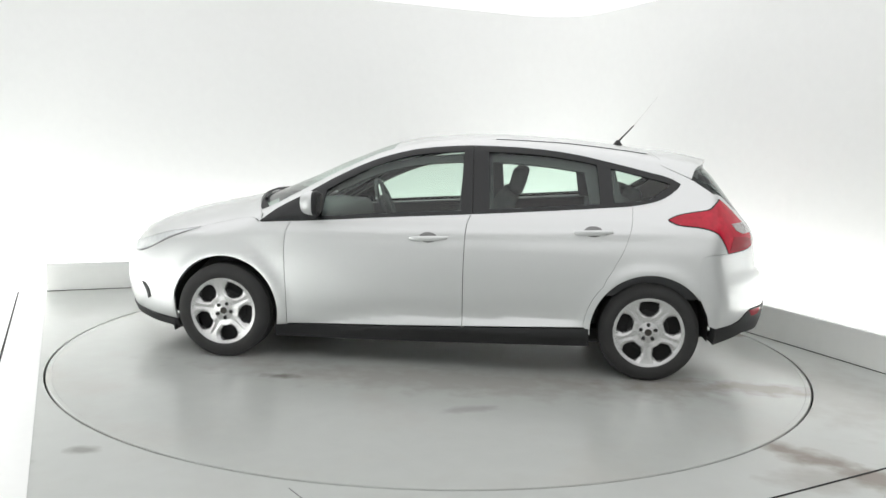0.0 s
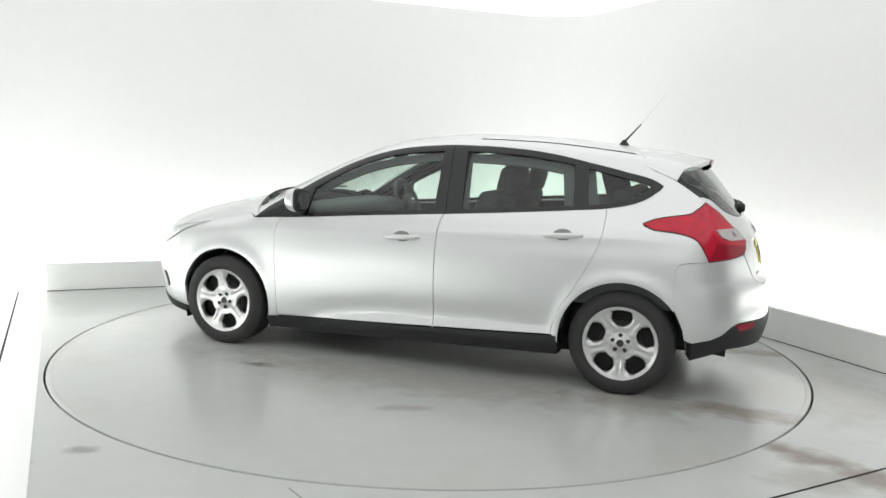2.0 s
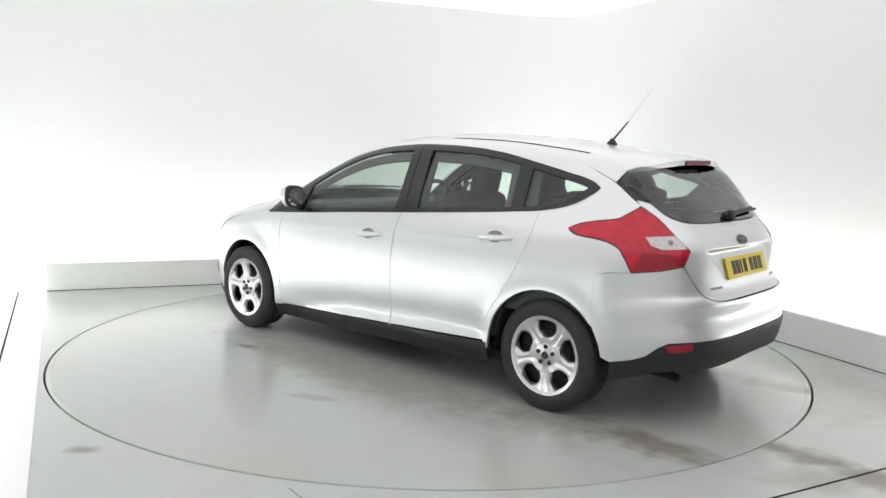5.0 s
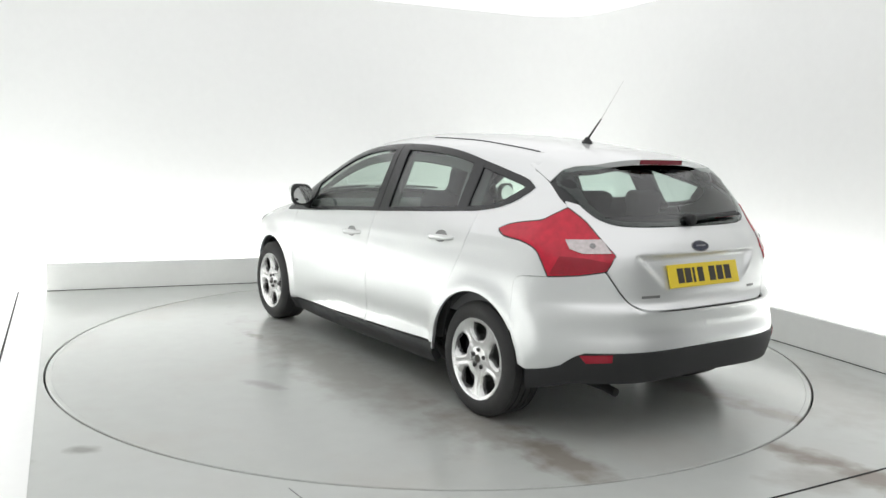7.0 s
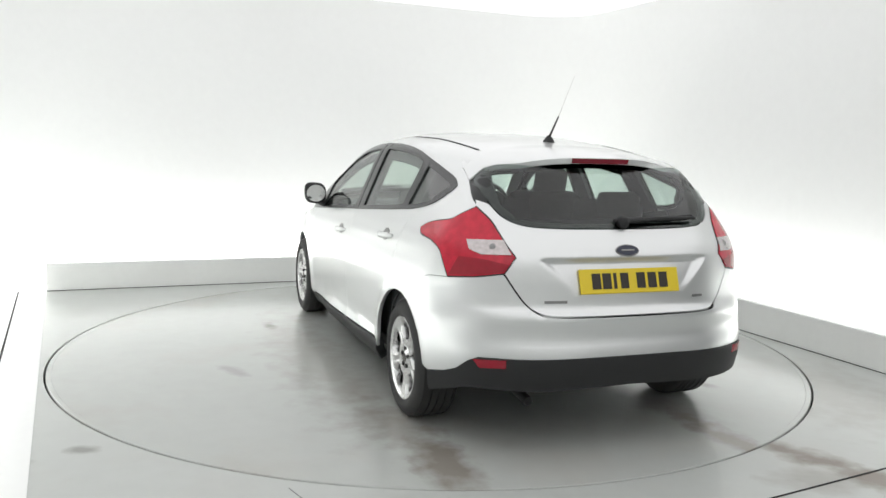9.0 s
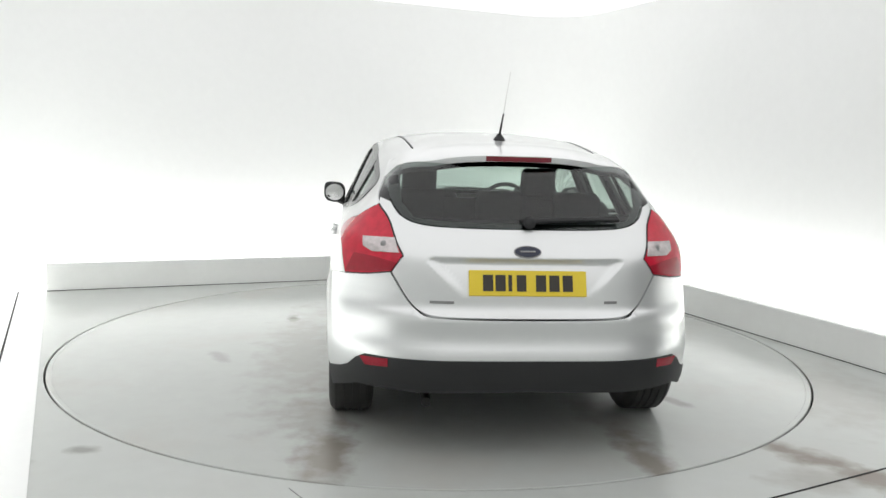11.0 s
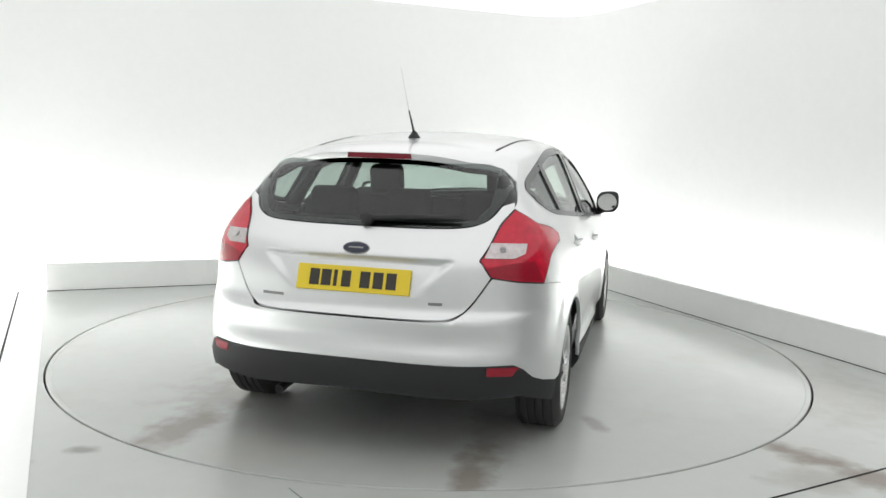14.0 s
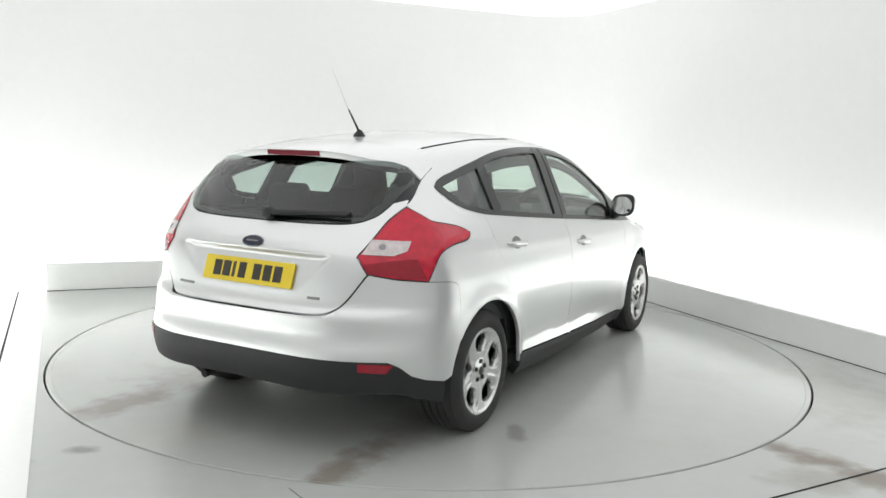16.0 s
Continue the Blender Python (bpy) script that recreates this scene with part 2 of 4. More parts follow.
def chart_rear(uv):
    o = np.stack([np.full(len(uv), -2.4), uv[:, 0], uv[:, 1]], 1)
    return meet(o, np.tile((1.0, 0.0, 0.0), (len(uv), 1)), 0, 1.5)


def chart_top(uv):
    o = np.stack([uv[:, 0], uv[:, 1], np.full(len(uv), 1.8)], 1)
    return meet(o, np.tile((0.0, 0.0, -1.0), (len(uv), 1)), 0, 1.5)


def chart_wrap(uv):
    a = uv[:, 0]
    d = np.stack([np.cos(a), -np.sin(a), np.zeros(len(a))], 1)
    o = np.stack([PIVOT - 1.6 * np.cos(a), 1.6 * np.sin(a), uv[:, 1]], 1)
    return meet(o, d, 0, 1.5)


def chart_nose(uv):
    a = uv[:, 0]
    d = np.stack([-np.cos(a), -np.sin(a), np.zeros(len(a))], 1)
    o = np.stack([1.2 + 1.6 * np.cos(a), 1.6 * np.sin(a), uv[:, 1]], 1)
    return meet(o, d, 0, 1.5)


def around(points):
    """Points (x, y, z) as (angle, z) round the rear pivot."""
    return [(math.atan2(y, PIVOT - x), z) for x, y, z in points]


def round_nose(points):
    return [(math.atan2(y, x - 1.2), z) for x, y, z in points]


def shrink(poly, g):
    """Moves a closed outline inwards by g."""
    P = np.array(poly)
    area = 0.5 * np.sum(P[:, 0] * np.roll(P[:, 1], -1) - np.roll(P[:, 0], -1) * P[:, 1])
    t = np.roll(P, -1, 0) - np.roll(P, 1, 0)
    t /= np.maximum(np.linalg.norm(t, axis=1), 1e-9)[:, None]
    n = np.stack([-t[:, 1], t[:, 0]], 1) * (1 if area > 0 else -1)
    return P + n * g


def sheet(name, mat, parent, co, faces, nrm, depth, mirror, label, two_sided=False):
    """A curved sheet with its own normals and a turned-in rim of the given depth."""
    co, nrm = np.array(co), np.array(nrm)
    if mirror < 0:
        co, nrm = co * (1, -1, 1), nrm * (1, -1, 1)
    good = []
    for f in faces:
        a, b, c = co[f[0]], co[f[1]], co[f[2]]
        good.append(f if np.dot(np.cross(b - a, c - a), nrm[f[0]]) >= 0 else f[::-1])
    edges = {}
    for f in good:
        for a, b in zip(f, f[1:] + f[:1]):
            edges[(a, b)] = 1
    rim = [(a, b) for a, b in edges if (b, a) not in edges]
    verts, loops = [tuple(c) for c in co], []
    for f in good:
        loops += [tuple(nrm[i]) for i in f]
    inner = {}
    for a, b in rim:
        for i in (a, b):
            if i not in inner:
                inner[i] = len(verts)
                verts.append(tuple(co[i] - nrm[i] * depth))
    out = {}
    for a, b in rim:
        d = np.cross(co[b] - co[a], nrm[a])
        d /= max(np.linalg.norm(d), 1e-9)
        for i in (a, b):
            out[i] = out.get(i, 0) + d
    for a, b in rim:
        good.append([b, a, inner[a], inner[b]])
        for i, w in ((b, 0.5), (a, 0.5), (a, 0.0), (b, 0.0)):
            v = out[i] + nrm[i] * w
            loops.append(tuple(v / max(np.linalg.norm(v), 1e-9)))
    me = bpy.data.meshes.new(name)
    shift = (CAR_AT[0], CAR_AT[1], 0)
    me.from_pydata([(v[0] + shift[0], v[1] + shift[1], v[2]) for v in verts], [], good)
    for p in me.polygons:
        p.use_smooth = True
    me.normals_split_custom_set(loops)
    me.materials.append(mat)
    ob = new(name, me)
    ob.parent = parent
    if label:
        tagged(ob, label)
    return ob


def panel(name, outline, chart, mat, parent, gap=0.0, step=0.05, depth=0.02, lift=0.0, mirror=1, label="", mould=None):
    """A sheet cut to an outline in one of the charts and laid on the car's form."""
    P = shrink(outline, gap) if gap else np.array(outline)
    # the outline in short pieces, and a grid of points well inside it
    edge = []
    for a, b in zip(P, np.roll(P, -1, 0)):
        k = max(1, int(np.ceil(np.linalg.norm(b - a) / step)))
        if np.linalg.norm(b - a) > 1e-4:
            edge += [a + (b - a) * i / k for i in range(k)]
    E = np.array(edge)
    F = np.roll(E, -1, 0)
    lo, hi = E.min(0), E.max(0)
    gx, gy = np.meshgrid(np.arange(lo[0] + step * .5, hi[0], step), np.arange(lo[1] + step * .5, hi[1], step))
    g = np.stack([gx.ravel(), gy.ravel()], 1)
    cross = (E[None, :, 1] > g[:, None, 1]) != (F[None, :, 1] > g[:, None, 1])
    dy = F[:, 1] - E[:, 1]
    at = E[:, 0] + (g[:, 1:2] - E[:, 1]) * (F[:, 0] - E[:, 0]) / np.where(abs(dy) < 1e-12, 1e-12, dy)
    inside = (cross & (at > g[:, 0:1])).sum(1) % 2 == 1
    far = np.sqrt(((g[:, None] - E[None]) ** 2).sum(2)).min(1) > step * .45
    pts = np.concatenate([E, g[inside & far]])
    n = len(E)
    vs, _, fs, *_ = delaunay_2d_cdt([Vector(p) for p in pts], [(i, (i + 1) % n) for i in range(n)], [], 1, 1e-6)
    uv = np.array([tuple(v) for v in vs])
    faces = [list(f) for f in fs]
    co = chart(uv)
    nr = slope(co)
    if mould is not None:
        co, nr = mould(co, nr)
    return sheet(name, mat, parent, co + nr * lift, faces, nr, depth, mirror, label)


def strip(name, A, B, n, mat, parent, depth=0.02, lift=0.0, mirror=1, label="", mould=None):
    """A sheet between two edge curves of equal count, laid on the car's form."""
    A, B = np.array(A, float), np.array(B, float)
    m = len(A)
    G = np.concatenate([A + (B - A) * (k / n) for k in range(n + 1)])
    c = np.stack([np.clip(G[:, 0], -1.25, 1.2), np.zeros(len(G)), np.full(len(G), 0.72)], 1)
    d = G - c
    d /= np.linalg.norm(d, axis=1)[:, None]
    co = meet(c + d * 1.7, -d, 0, 1.69)
    faces = [[k * m + i, k * m + i + 1, (k + 1) * m + i + 1, (k + 1) * m + i] for k in range(n) for i in range(m - 1)]
    nr = slope(co)
    if mould is not None:
        co, nr = mould(co, nr)
    return sheet(name, mat, parent, co + nr * lift, faces, nr, depth, mirror, label)


# ---- the room ----
BACK_A, CORNER, RIGHT_B = Vector((-3.397, 1.465)), Vector((1.283, 3.421)), Vector((4.058, -3.24))
BACK_DIR = (CORNER - BACK_A).normalized()
SIDE_DIR = (RIGHT_B - CORNER).normalized()
BACK_OUT = Vector((-BACK_DIR.y, BACK_DIR.x))
SIDE_OUT = Vector((-SIDE_DIR.y, SIDE_DIR.x))
CEILING_Z, RING = 2.84, 2.439
TROUGH = 0.42


def slab(a, b, out, t, z0, z1):
    """An upright board from a to b in plan, of thickness t towards out."""
    bm = bmesh.new()
    low = [bm.verts.new((p.x, p.y, z0)) for p in (a, b, b + out * t, a + out * t)]
    top = [bm.verts.new((v.co.x, v.co.y, z1)) for v in low]
    for i in range(4):
        bm.faces.new((low[i], low[(i + 1) % 4], top[(i + 1) % 4], top[i]))
    bm.faces.new(top)
    bm.faces.new(low[::-1])
    bmesh.ops.recalc_face_normals(bm, faces=bm.faces[:])
    return bm


def cove(path, outs, z0, z1):
    """A wall swept along a plan path."""
    bm = bmesh.new()
    rows = [[bm.verts.new((p.x + o.x * d, p.y + o.y * d, z)) for z, d in ((z0, 0), (z1, 0), (z1, 0.12), (z0, 0.12))] for p, o in zip(path, outs)]
    for a, b in zip(rows, rows[1:]):
        for k in range(4):
            bm.faces.new((a[k], b[k], b[(k + 1) % 4], a[(k + 1) % 4]))
    for r in (rows[0], rows[-1]):
        bm.faces.new(r)
    bmesh.ops.recalc_face_normals(bm, faces=bm.faces[:])
    return bm


def room():
    # walls behind the light troughs, with a rounded corner
    far_l = BACK_A + BACK_OUT * TROUGH - BACK_DIR * 0.95
    near_r = RIGHT_B + SIDE_OUT * TROUGH - SIDE_DIR * 1.3
    c0 = CORNER + BACK_OUT * TROUGH + BACK_DIR * (TROUGH - 0.75)
    c1 = CORNER + SIDE_OUT * TROUGH - SIDE_DIR * (TROUGH - 0.75)
    cc = CORNER + BACK_OUT * TROUGH + BACK_DIR * TROUGH
    path, outs = [far_l], [BACK_OUT]
    for i in range(13):
        t = i / 12
        path.append(c0 * (1 - t) ** 2 + cc * 2 * t * (1 - t) + c1 * t * t)
        outs.append((BACK_OUT * (1 - t) + SIDE_OUT * t).normalized())
    path.append(near_r)
    outs.append(SIDE_OUT)
    w = part("wall_north", cove(path, outs, -0.25, CEILING_Z + 0.3), WALL, smooth=True)
    tagged(w, "white painted studio wall with a rounded corner", "wall", kind="structure")
    left_top = far_l
    left_bot = left_top + SIDE_DIR * 9.5
    w = part("wall_west", slab(left_top, left_bot, -SIDE_OUT, 0.12, -0.25, CEILING_Z + 0.3), WALL)
    tagged(w, "white painted studio side wall", "wall", kind="structure")
    w = part("wall_south", slab(left_bot, left_bot + BACK_DIR * 9.5, SIDE_DIR, 0.12, -0.25, CEILING_Z + 0.3), WALL)
    tagged(w, "white painted studio wall behind the camera", "wall", kind="structure")
    # added out of view: gives the car something dark to reflect
    w = part("unseen_dark_wall", slab(near_r, near_r + SIDE_DIR * 5, SIDE_OUT, 0.12, -0.25, CEILING_Z + 0.3), UNSEEN_DARK)
    tagged(w, "unseen dark grey wall added to darken the car's reflections", "wall", kind="structure")
    # luminous ceiling
    bm = box(14, 14, 0.08, pose(0, -1.0, CEILING_Z + 0.04))
    tagged(part("ceiling", bm, CEIL), "luminous white stretched ceiling", "ceiling", kind="structure")
    # floor round the turntable
    bm = bmesh.new()
    N = 128
    inner, lower, outer = [], [], []
    for i in range(N):
        a = 2 * math.pi * i / N
        c, s = math.cos(a), math.sin(a)
        k = 8.0 / max(abs(c), abs(s))
        inner.append(bm.verts.new(((RING + 0.012) * c, (RING + 0.012) * s, 0)))
        lower.append(bm.verts.new(((RING + 0.012) * c, (RING + 0.012) * s, -0.08)))
        outer.append(bm.verts.new((k * c, k * s, 0)))
    for i in range(N):
        j = (i + 1) % N
        bm.faces.new((inner[i], outer[i], outer[j], inner[j]))
        bm.faces.new((lower[i], inner[i], inner[j], lower[j]))
    tagged(part("floor", bm, FLOOR), "grey painted concrete studio floor with worn stains", "floor", kind="structure")
    bm = lathe([(RING - 0.2, 0.0), (RING + 0.1, 0.0)], 96)
    bmesh.ops.transform(bm, matrix=pose(0, 0, -0.07, -90), verts=bm.verts[:])
    tagged(part("turntable_pit", bm, DARK), "dark gap under the turntable edge", "pit", kind="structure")
    # joints sawn into the floor
    floor = bpy.data.objects["floor"]
    for a, b, w in (((1.301, -2.496), (2.594, -1.816), .010), ((-.556, -2.46), (-.404, -2.664), .003)):
        a, b = Vector(a), Vector(b)
        d = (b - a).normalized()
        part("floor_joint", slab(a, b, Vector((-d.y, d.x)), w, -.01, .002), DARK if w > .008 else STEEL, floor)
    # turned plinths in front of the troughs
    for name, a, b, out in (("plinth_back", BACK_A, CORNER, BACK_OUT), ("plinth_side", CORNER + BACK_DIR * 0.0, RIGHT_B, SIDE_OUT)):
        bm = slab(a, b, out, 0.06, 0.0, 0.243)
        bmesh.ops.bevel(bm, geom=bm.edges[:], offset=0.004, segments=2, affect="EDGES")
        p = part(name, bm, PLINTH)
        tagged(p, "low white board hiding the wall lights", "plinth", kind="structure")
        # dark strip along the foot, standing in for the shade under the board
        base = slab(a - out * 0.003, b - out * 0.003, out, 0.003, 0.0, 0.005)
        part("gap_shade_strip", base, DARK, p)
    # white entry strip beside the floor
    la, lb = BACK_A - Vector((.4177, -.9086)) * 0.40, BACK_A + Vector((.4177, -.9086)) * 5.5
    bm = slab(la, lb, -SIDE_OUT, 0.80, -0.05, 0.004)
    e = part("entry_floor", bm, WALL)
    tagged(e, "bright white floor strip beside the studio floor", "floor", kind="structure")
    part("groove", slab(BACK_A - SIDE_OUT * 0.215 - BACK_DIR * 0.0, lb - SIDE_OUT * 0.215, -SIDE_OUT, 0.012, 0.0, 0.007), DARK, e)
    # lights behind the plinths; the third is added, unseen, to whiten the entry strip
    for a, b, out, k, z, tilt, w in ((BACK_A - BACK_DIR * 0.9, CORNER + BACK_DIR * 0.25, BACK_OUT, 0.2, 0.10, (0.35, 1.0), 1.0),
                                     (CORNER, CORNER + (RIGHT_B - CORNER) * 0.80, SIDE_OUT, 0.2, 0.10, (0.35, 1.0), 1.0),
                                     (la, la + SIDE_DIR * 5.5, -SIDE_OUT, 0.55, 0.45, (0.5, -1.0), 1.0)):
        d = bpy.data.lights.new("trough_and_fill_light", "AREA")
        d.shape, d.size, d.size_y = "RECTANGLE", (b - a).length, 0.12
        d.energy = TROUGH_W * (b - a).length * w
        d.color = (1.0, 1.0, 0.98)
        mid = (a + b) / 2 + out * k
        up = Vector((out.x * tilt[0], out.y * tilt[0], tilt[1])).normalized()
        xa = Vector(((b - a).x, (b - a).y, 0)).normalized()
        za = -up
        ya = za.cross(xa).normalized()
        m = Matrix((xa, ya, za)).transposed().to_4x4()
        m.translation = (mid.x, mid.y, z)
        lo = new("trough_and_fill_light", d)
        lo.matrix_world = m


def turntable():
    bm = lathe([(0, -0.06), (RING, -0.06), (RING, -0.003), (RING - 0.003, 0.0), (0, 0.0)], 160)
    bmesh.ops.transform(bm, matrix=pose(0, 0, 0, 90), verts=bm.verts[:])
    bmesh.ops.recalc_face_normals(bm, faces=bm.faces[:])
    d = part("turntable", bm, DECK)
    bm = lathe([(RING - .03, 0.0), (RING - .028, .0016), (RING - .004, .0016), (RING - .001, -.002)], 160)
    bmesh.ops.transform(bm, matrix=pose(0, 0, 0, 90), verts=bm.verts[:])
    bmesh.ops.recalc_face_normals(bm, faces=bm.faces[:])
    part("edge_band", bm, DECK, d, "painted steel edge band")
    return tagged(d, "round grey painted turntable set flush in the floor", "turntable")


# ---- the car ----
def zsill(x):
    return 0.266 - 0.043 * x


BELT = [(1.10, .868), (.676, .899), (.243, .934), (-.216, .967), (-.664, 1.002), (-1.0, 1.031), (-1.24, 1.056), (-1.357, 1.086), (-1.461, 1.149), (-1.49, 1.184)]
CANT = [(1.10, .868), (.993, .953), (.834, 1.041), (.643, 1.155), (.467, 1.244), (.289, 1.31), (.11, 1.352), (-.071, 1.372), (-.252, 1.381), (-.431, 1.379), (-.644, 1.368), (-.856, 1.343), (-1.066, 1.301), (-1.274, 1.255), (-1.446, 1.209), (-1.49, 1.184)]
SEAM_F = [(.888, .884), (.922, .80), (.922, .62), (.908, .38), (.905, .21)]
SEAM_B = [(-.233, .968), (-.207, .895), (-.199, .724), (-.20, .45), (-.203, .259)]
SEAM_R = [(-1.198, 1.050), (-1.195, .937), (-1.165, .82), (-1.11, .70), (-1.06, .615)]
HUB_F, HUB_R, HUB_Z, ARCH = 1.316, -1.324, 0.298, 0.352


def belt(x):
    b = BELT[::-1]
    return float(curve(np.array([x]), [p[0] for p in b], [p[1] for p in b])[0])


def cant(x):
    b = CANT[::-1]
    return float(curve(np.array([x]), [p[0] for p in b], [p[1] for p in b])[0])


def line(f, x0, x1, n=14, d=0.0):
    return [(x0 + (x1 - x0) * i / n, f(x0 + (x1 - x0) * i / n) + d) for i in range(n + 1)]


def build_car():
    car = new("car")
    tagged(car, "silver metallic five-door hatchback with a yellow rear number plate", "car")
    for s in (1, -1):
        flank(car, s)
    top_and_tail(car)
    nose(car)
    underside(car)
    cabin(car)
    return car


def flank(car, s):
    q = dict(mirror=s)
    # front fender
    o = run(SEAM_F, 6) + arc(HUB_F, HUB_Z, ARCH, 194, 12, 30)
    o += run([(1.70, .44), (1.80, .60), (1.90, .66)], 4) + run([(1.90, .66), (1.62, .775), (1.45, .83)], 4)[1:] + run([(1.45, .83), (1.3, .868), (1.16, .893), (1.10, .872)], 4)[1:]
    panel("front_fender", o, chart_side, PAINT, car, 0.0012, 0.032, **q)
    # front door
    o = run(SEAM_F, 6)[::-1] + line(belt, .84, -.233, 16) + run(SEAM_B, 6)[1:] + line(zsill, -.203, .905, 1, .010)
    fd = panel("front_door", o, chart_side, PAINT, car, 0.0022, 0.020, **q)
    # rear door
    o = run(SEAM_B, 6)[::-1] + line(belt, -.233, -1.198, 16)[1:] + run(SEAM_R, 6)[1:] + arc(HUB_R, HUB_Z, ARCH + .040, 44, 4, 12) + line(zsill, -.933, -.203, 1, .010)
    rd = panel("rear_door", o, chart_side, PAINT, car, 0.0022, 0.020, **q)
    # quarter panel with the rear pillar
    o = arc(HUB_R, HUB_Z, ARCH, -4, 143, 30) + run([(-1.608, .52), (-1.60, .70), (-1.625, .772), (-1.764, .788)], 4)
    o += run([(-1.764, .792), (-1.729, .858), (-1.69, .908), (-1.602, .936), (-1.465, .949), (-1.405, .973), (-1.464, 1.003), (-1.645, 1.038), (-1.681, 1.062), (-1.716, 1.10)], 4)[1:]
    o += run([(-1.716, 1.11), (-1.55, 1.216), (-1.40, 1.277)], 4)
    o += [(x, z + .0) for x, z in line(lambda x: cant(x) + (0.012 if x > -1.405 else 0.0015), -1.37, -1.46, 6)] + run([(-1.49, 1.184), (-1.461, 1.149), (-1.357, 1.086), (-1.24, 1.056), (-1.198, 1.050)], 4)
    o += run(SEAM_R, 6)[1:] + arc(HUB_R, HUB_Z, ARCH + .040, 44, 4, 12)
    panel("quarter_panel", o, chart_side, PAINT, car, 0.0002, 0.028, **q)
    # roof rail from the windscreen pillar to the hatch
    xs = [1.08 - 2.50 * i / 60 for i in range(61)]
    A = chart_side(np.array([(x, cant(x)) for x in xs]))
    B = []
    for x in xs:
        y = 0.505 + 0.27 * max(0, (x - 0.1) / 1.0) ** 1.1 if x > 0.1 else 0.505 - 0.03 * (-(x - 0.1) / 1.4) ** 2
        B.append((x, min(y, .76)))
    B = chart_top(np.array(B))
    strip("roof_rail", A, B, 8, PAINT, car, **q)
    # sill
    o = line(zsill, .99, -.965, 20, .003) + [(-.97, .200), (.0, .168), (.985, .145)]
    panel("sill", o, chart_side, BLACK, car, 0, 0.06, 0.05, lift=0.004, label="black plastic sill", **q)
    # black window surround, in strips
    up = line(cant, 1.09, -1.47, 60)
    dn = [(x, max(cant(x) - 0.036 - 0.02 * max(0, min(1, (x - .2) / .5)), belt(x) + .004)) for x, _ in up[::-1]]
    panel("upper_trim", up + dn, chart_side, GLOSSBLACK, car, 0, 0.06, 0.012, lift=0.002, **q)
    lo = line(belt, 1.08, -1.44, 50)
    lu = [(x, min(z + .022, cant(x) - .004)) for x, z in lo[::-1]]
    panel("window_seal", lo + lu, chart_side, GLOSSBLACK, car, 0, 0.06, 0.012, lift=0.004, **q)
    panel("corner_trim", [(1.085, .872), (.70, .90), (.675, 1.135), (.834, 1.038), (.993, .95)], chart_side, GLOSSBLACK, car, 0, 0.05, 0.012, lift=0.003, **q)
    panel("b_pillar_trim", [(-.165, .965), (-.345, .975), (-.315, 1.375), (-.165, 1.37)], chart_side, GLOSSBLACK, car, 0, 0.05, 0.012, lift=0.003, **q)
    panel("pillar_joint", [(-.238, .97), (-.244, .97), (-.226, 1.37), (-.220, 1.37)], chart_side, DARK, car, 0, 0.05, 0.004, lift=0.0045, **q)
    panel("divider_bar", [(-1.01, 1.035), (-1.09, 1.04), (-1.06, 1.295), (-.975, 1.32)], chart_side, GLOSSBLACK, car, 0, 0.05, 0.012, lift=0.003, **q)
    panel("rear_corner_trim", run([(-1.49, 1.184), (-1.461, 1.149), (-1.357, 1.086)], 5) + [(-1.33, 1.11), (-1.41, 1.165), (-1.43, 1.185), (-1.41, 1.20), (-1.446, 1.206)], chart_side, GLOSSBLACK, car, 0, 0.05, 0.012, lift=0.003, **q)
    # panes
    def pane(owner, x0, x1, name="window_pane"):
        o = line(belt, x0, x1, 10, .012) + [(x, max(z, belt(x) + .02)) for x, z in line(cant, x1, x0, 16, -.03)]
        g = panel(name, o, chart_side, SIDEGLASS, owner, 0, 0.06, 0.004, lift=-0.006, label="green-tinted window glass", **q)
        return g
    pane(fd, .69, -.17)
    pane(rd, -.34, -1.02)
    pane(car, -1.06, -1.43)
    # dark seals behind the shut lines
    for c in (SEAM_F, SEAM_B, SEAM_R + arc(HUB_R, HUB_Z, ARCH + .040, 44, 6, 4)):
        k = run(c, 5)
        panel("door_seal", [(x + .012, z) for x, z in k] + [(x - .012, z) for x, z in k[::-1]], chart_side, DARK, car, 0, 0.08, 0.004, lift=-0.010, **q)
    # handles over a flat darker oval that paints the shade of their recess
    for owner, x0, z0 in ((fd, .022, .815), (rd, -.968, .889)):
        y0 = float(chart_side(np.array([(x0, z0)]))[0, 1])
        r = panel("recess_shade", [(x0 + .055 * math.cos(a), z0 + .004 + .032 * math.sin(a)) for a in np.linspace(0, 2 * math.pi, 24, endpoint=False)], chart_side, STEEL, owner, 0, 0.05, 0.004, lift=0.0015, **q)
        bm = bmesh.new()
        n = 14
        rings = []
        for i in range(n + 1):
            t = i / n * 2 - 1
            yo = .030 * (1 - abs(t) ** 3.5) - .004
            hh = .017 * (1 - .55 * abs(t) ** 3)
            rings.append([bm.verts.new((x0 + t * .118 + CAR_AT[0], s * (y0 + yo + .007 * math.cos(a)) + CAR_AT[1], z0 - .006 * t + hh * math.sin(a))) for a in np.linspace(0, 2 * math.pi, 10, endpoint=False)])
        for a, b in zip(rings, rings[1:]):
            for k in range(10):
                bm.faces.new((a[k], a[(k + 1) % 10], b[(k + 1) % 10], b[k]))
        bm.faces.new(rings[0])
        bm.faces.new(rings[-1])
        bmesh.ops.recalc_face_normals(bm, faces=bm.faces[:])
        part("door_handle", bm, PAINT, owner, "silver grab handle", True)
    mirror(fd, s)
    tail_light(car, s)
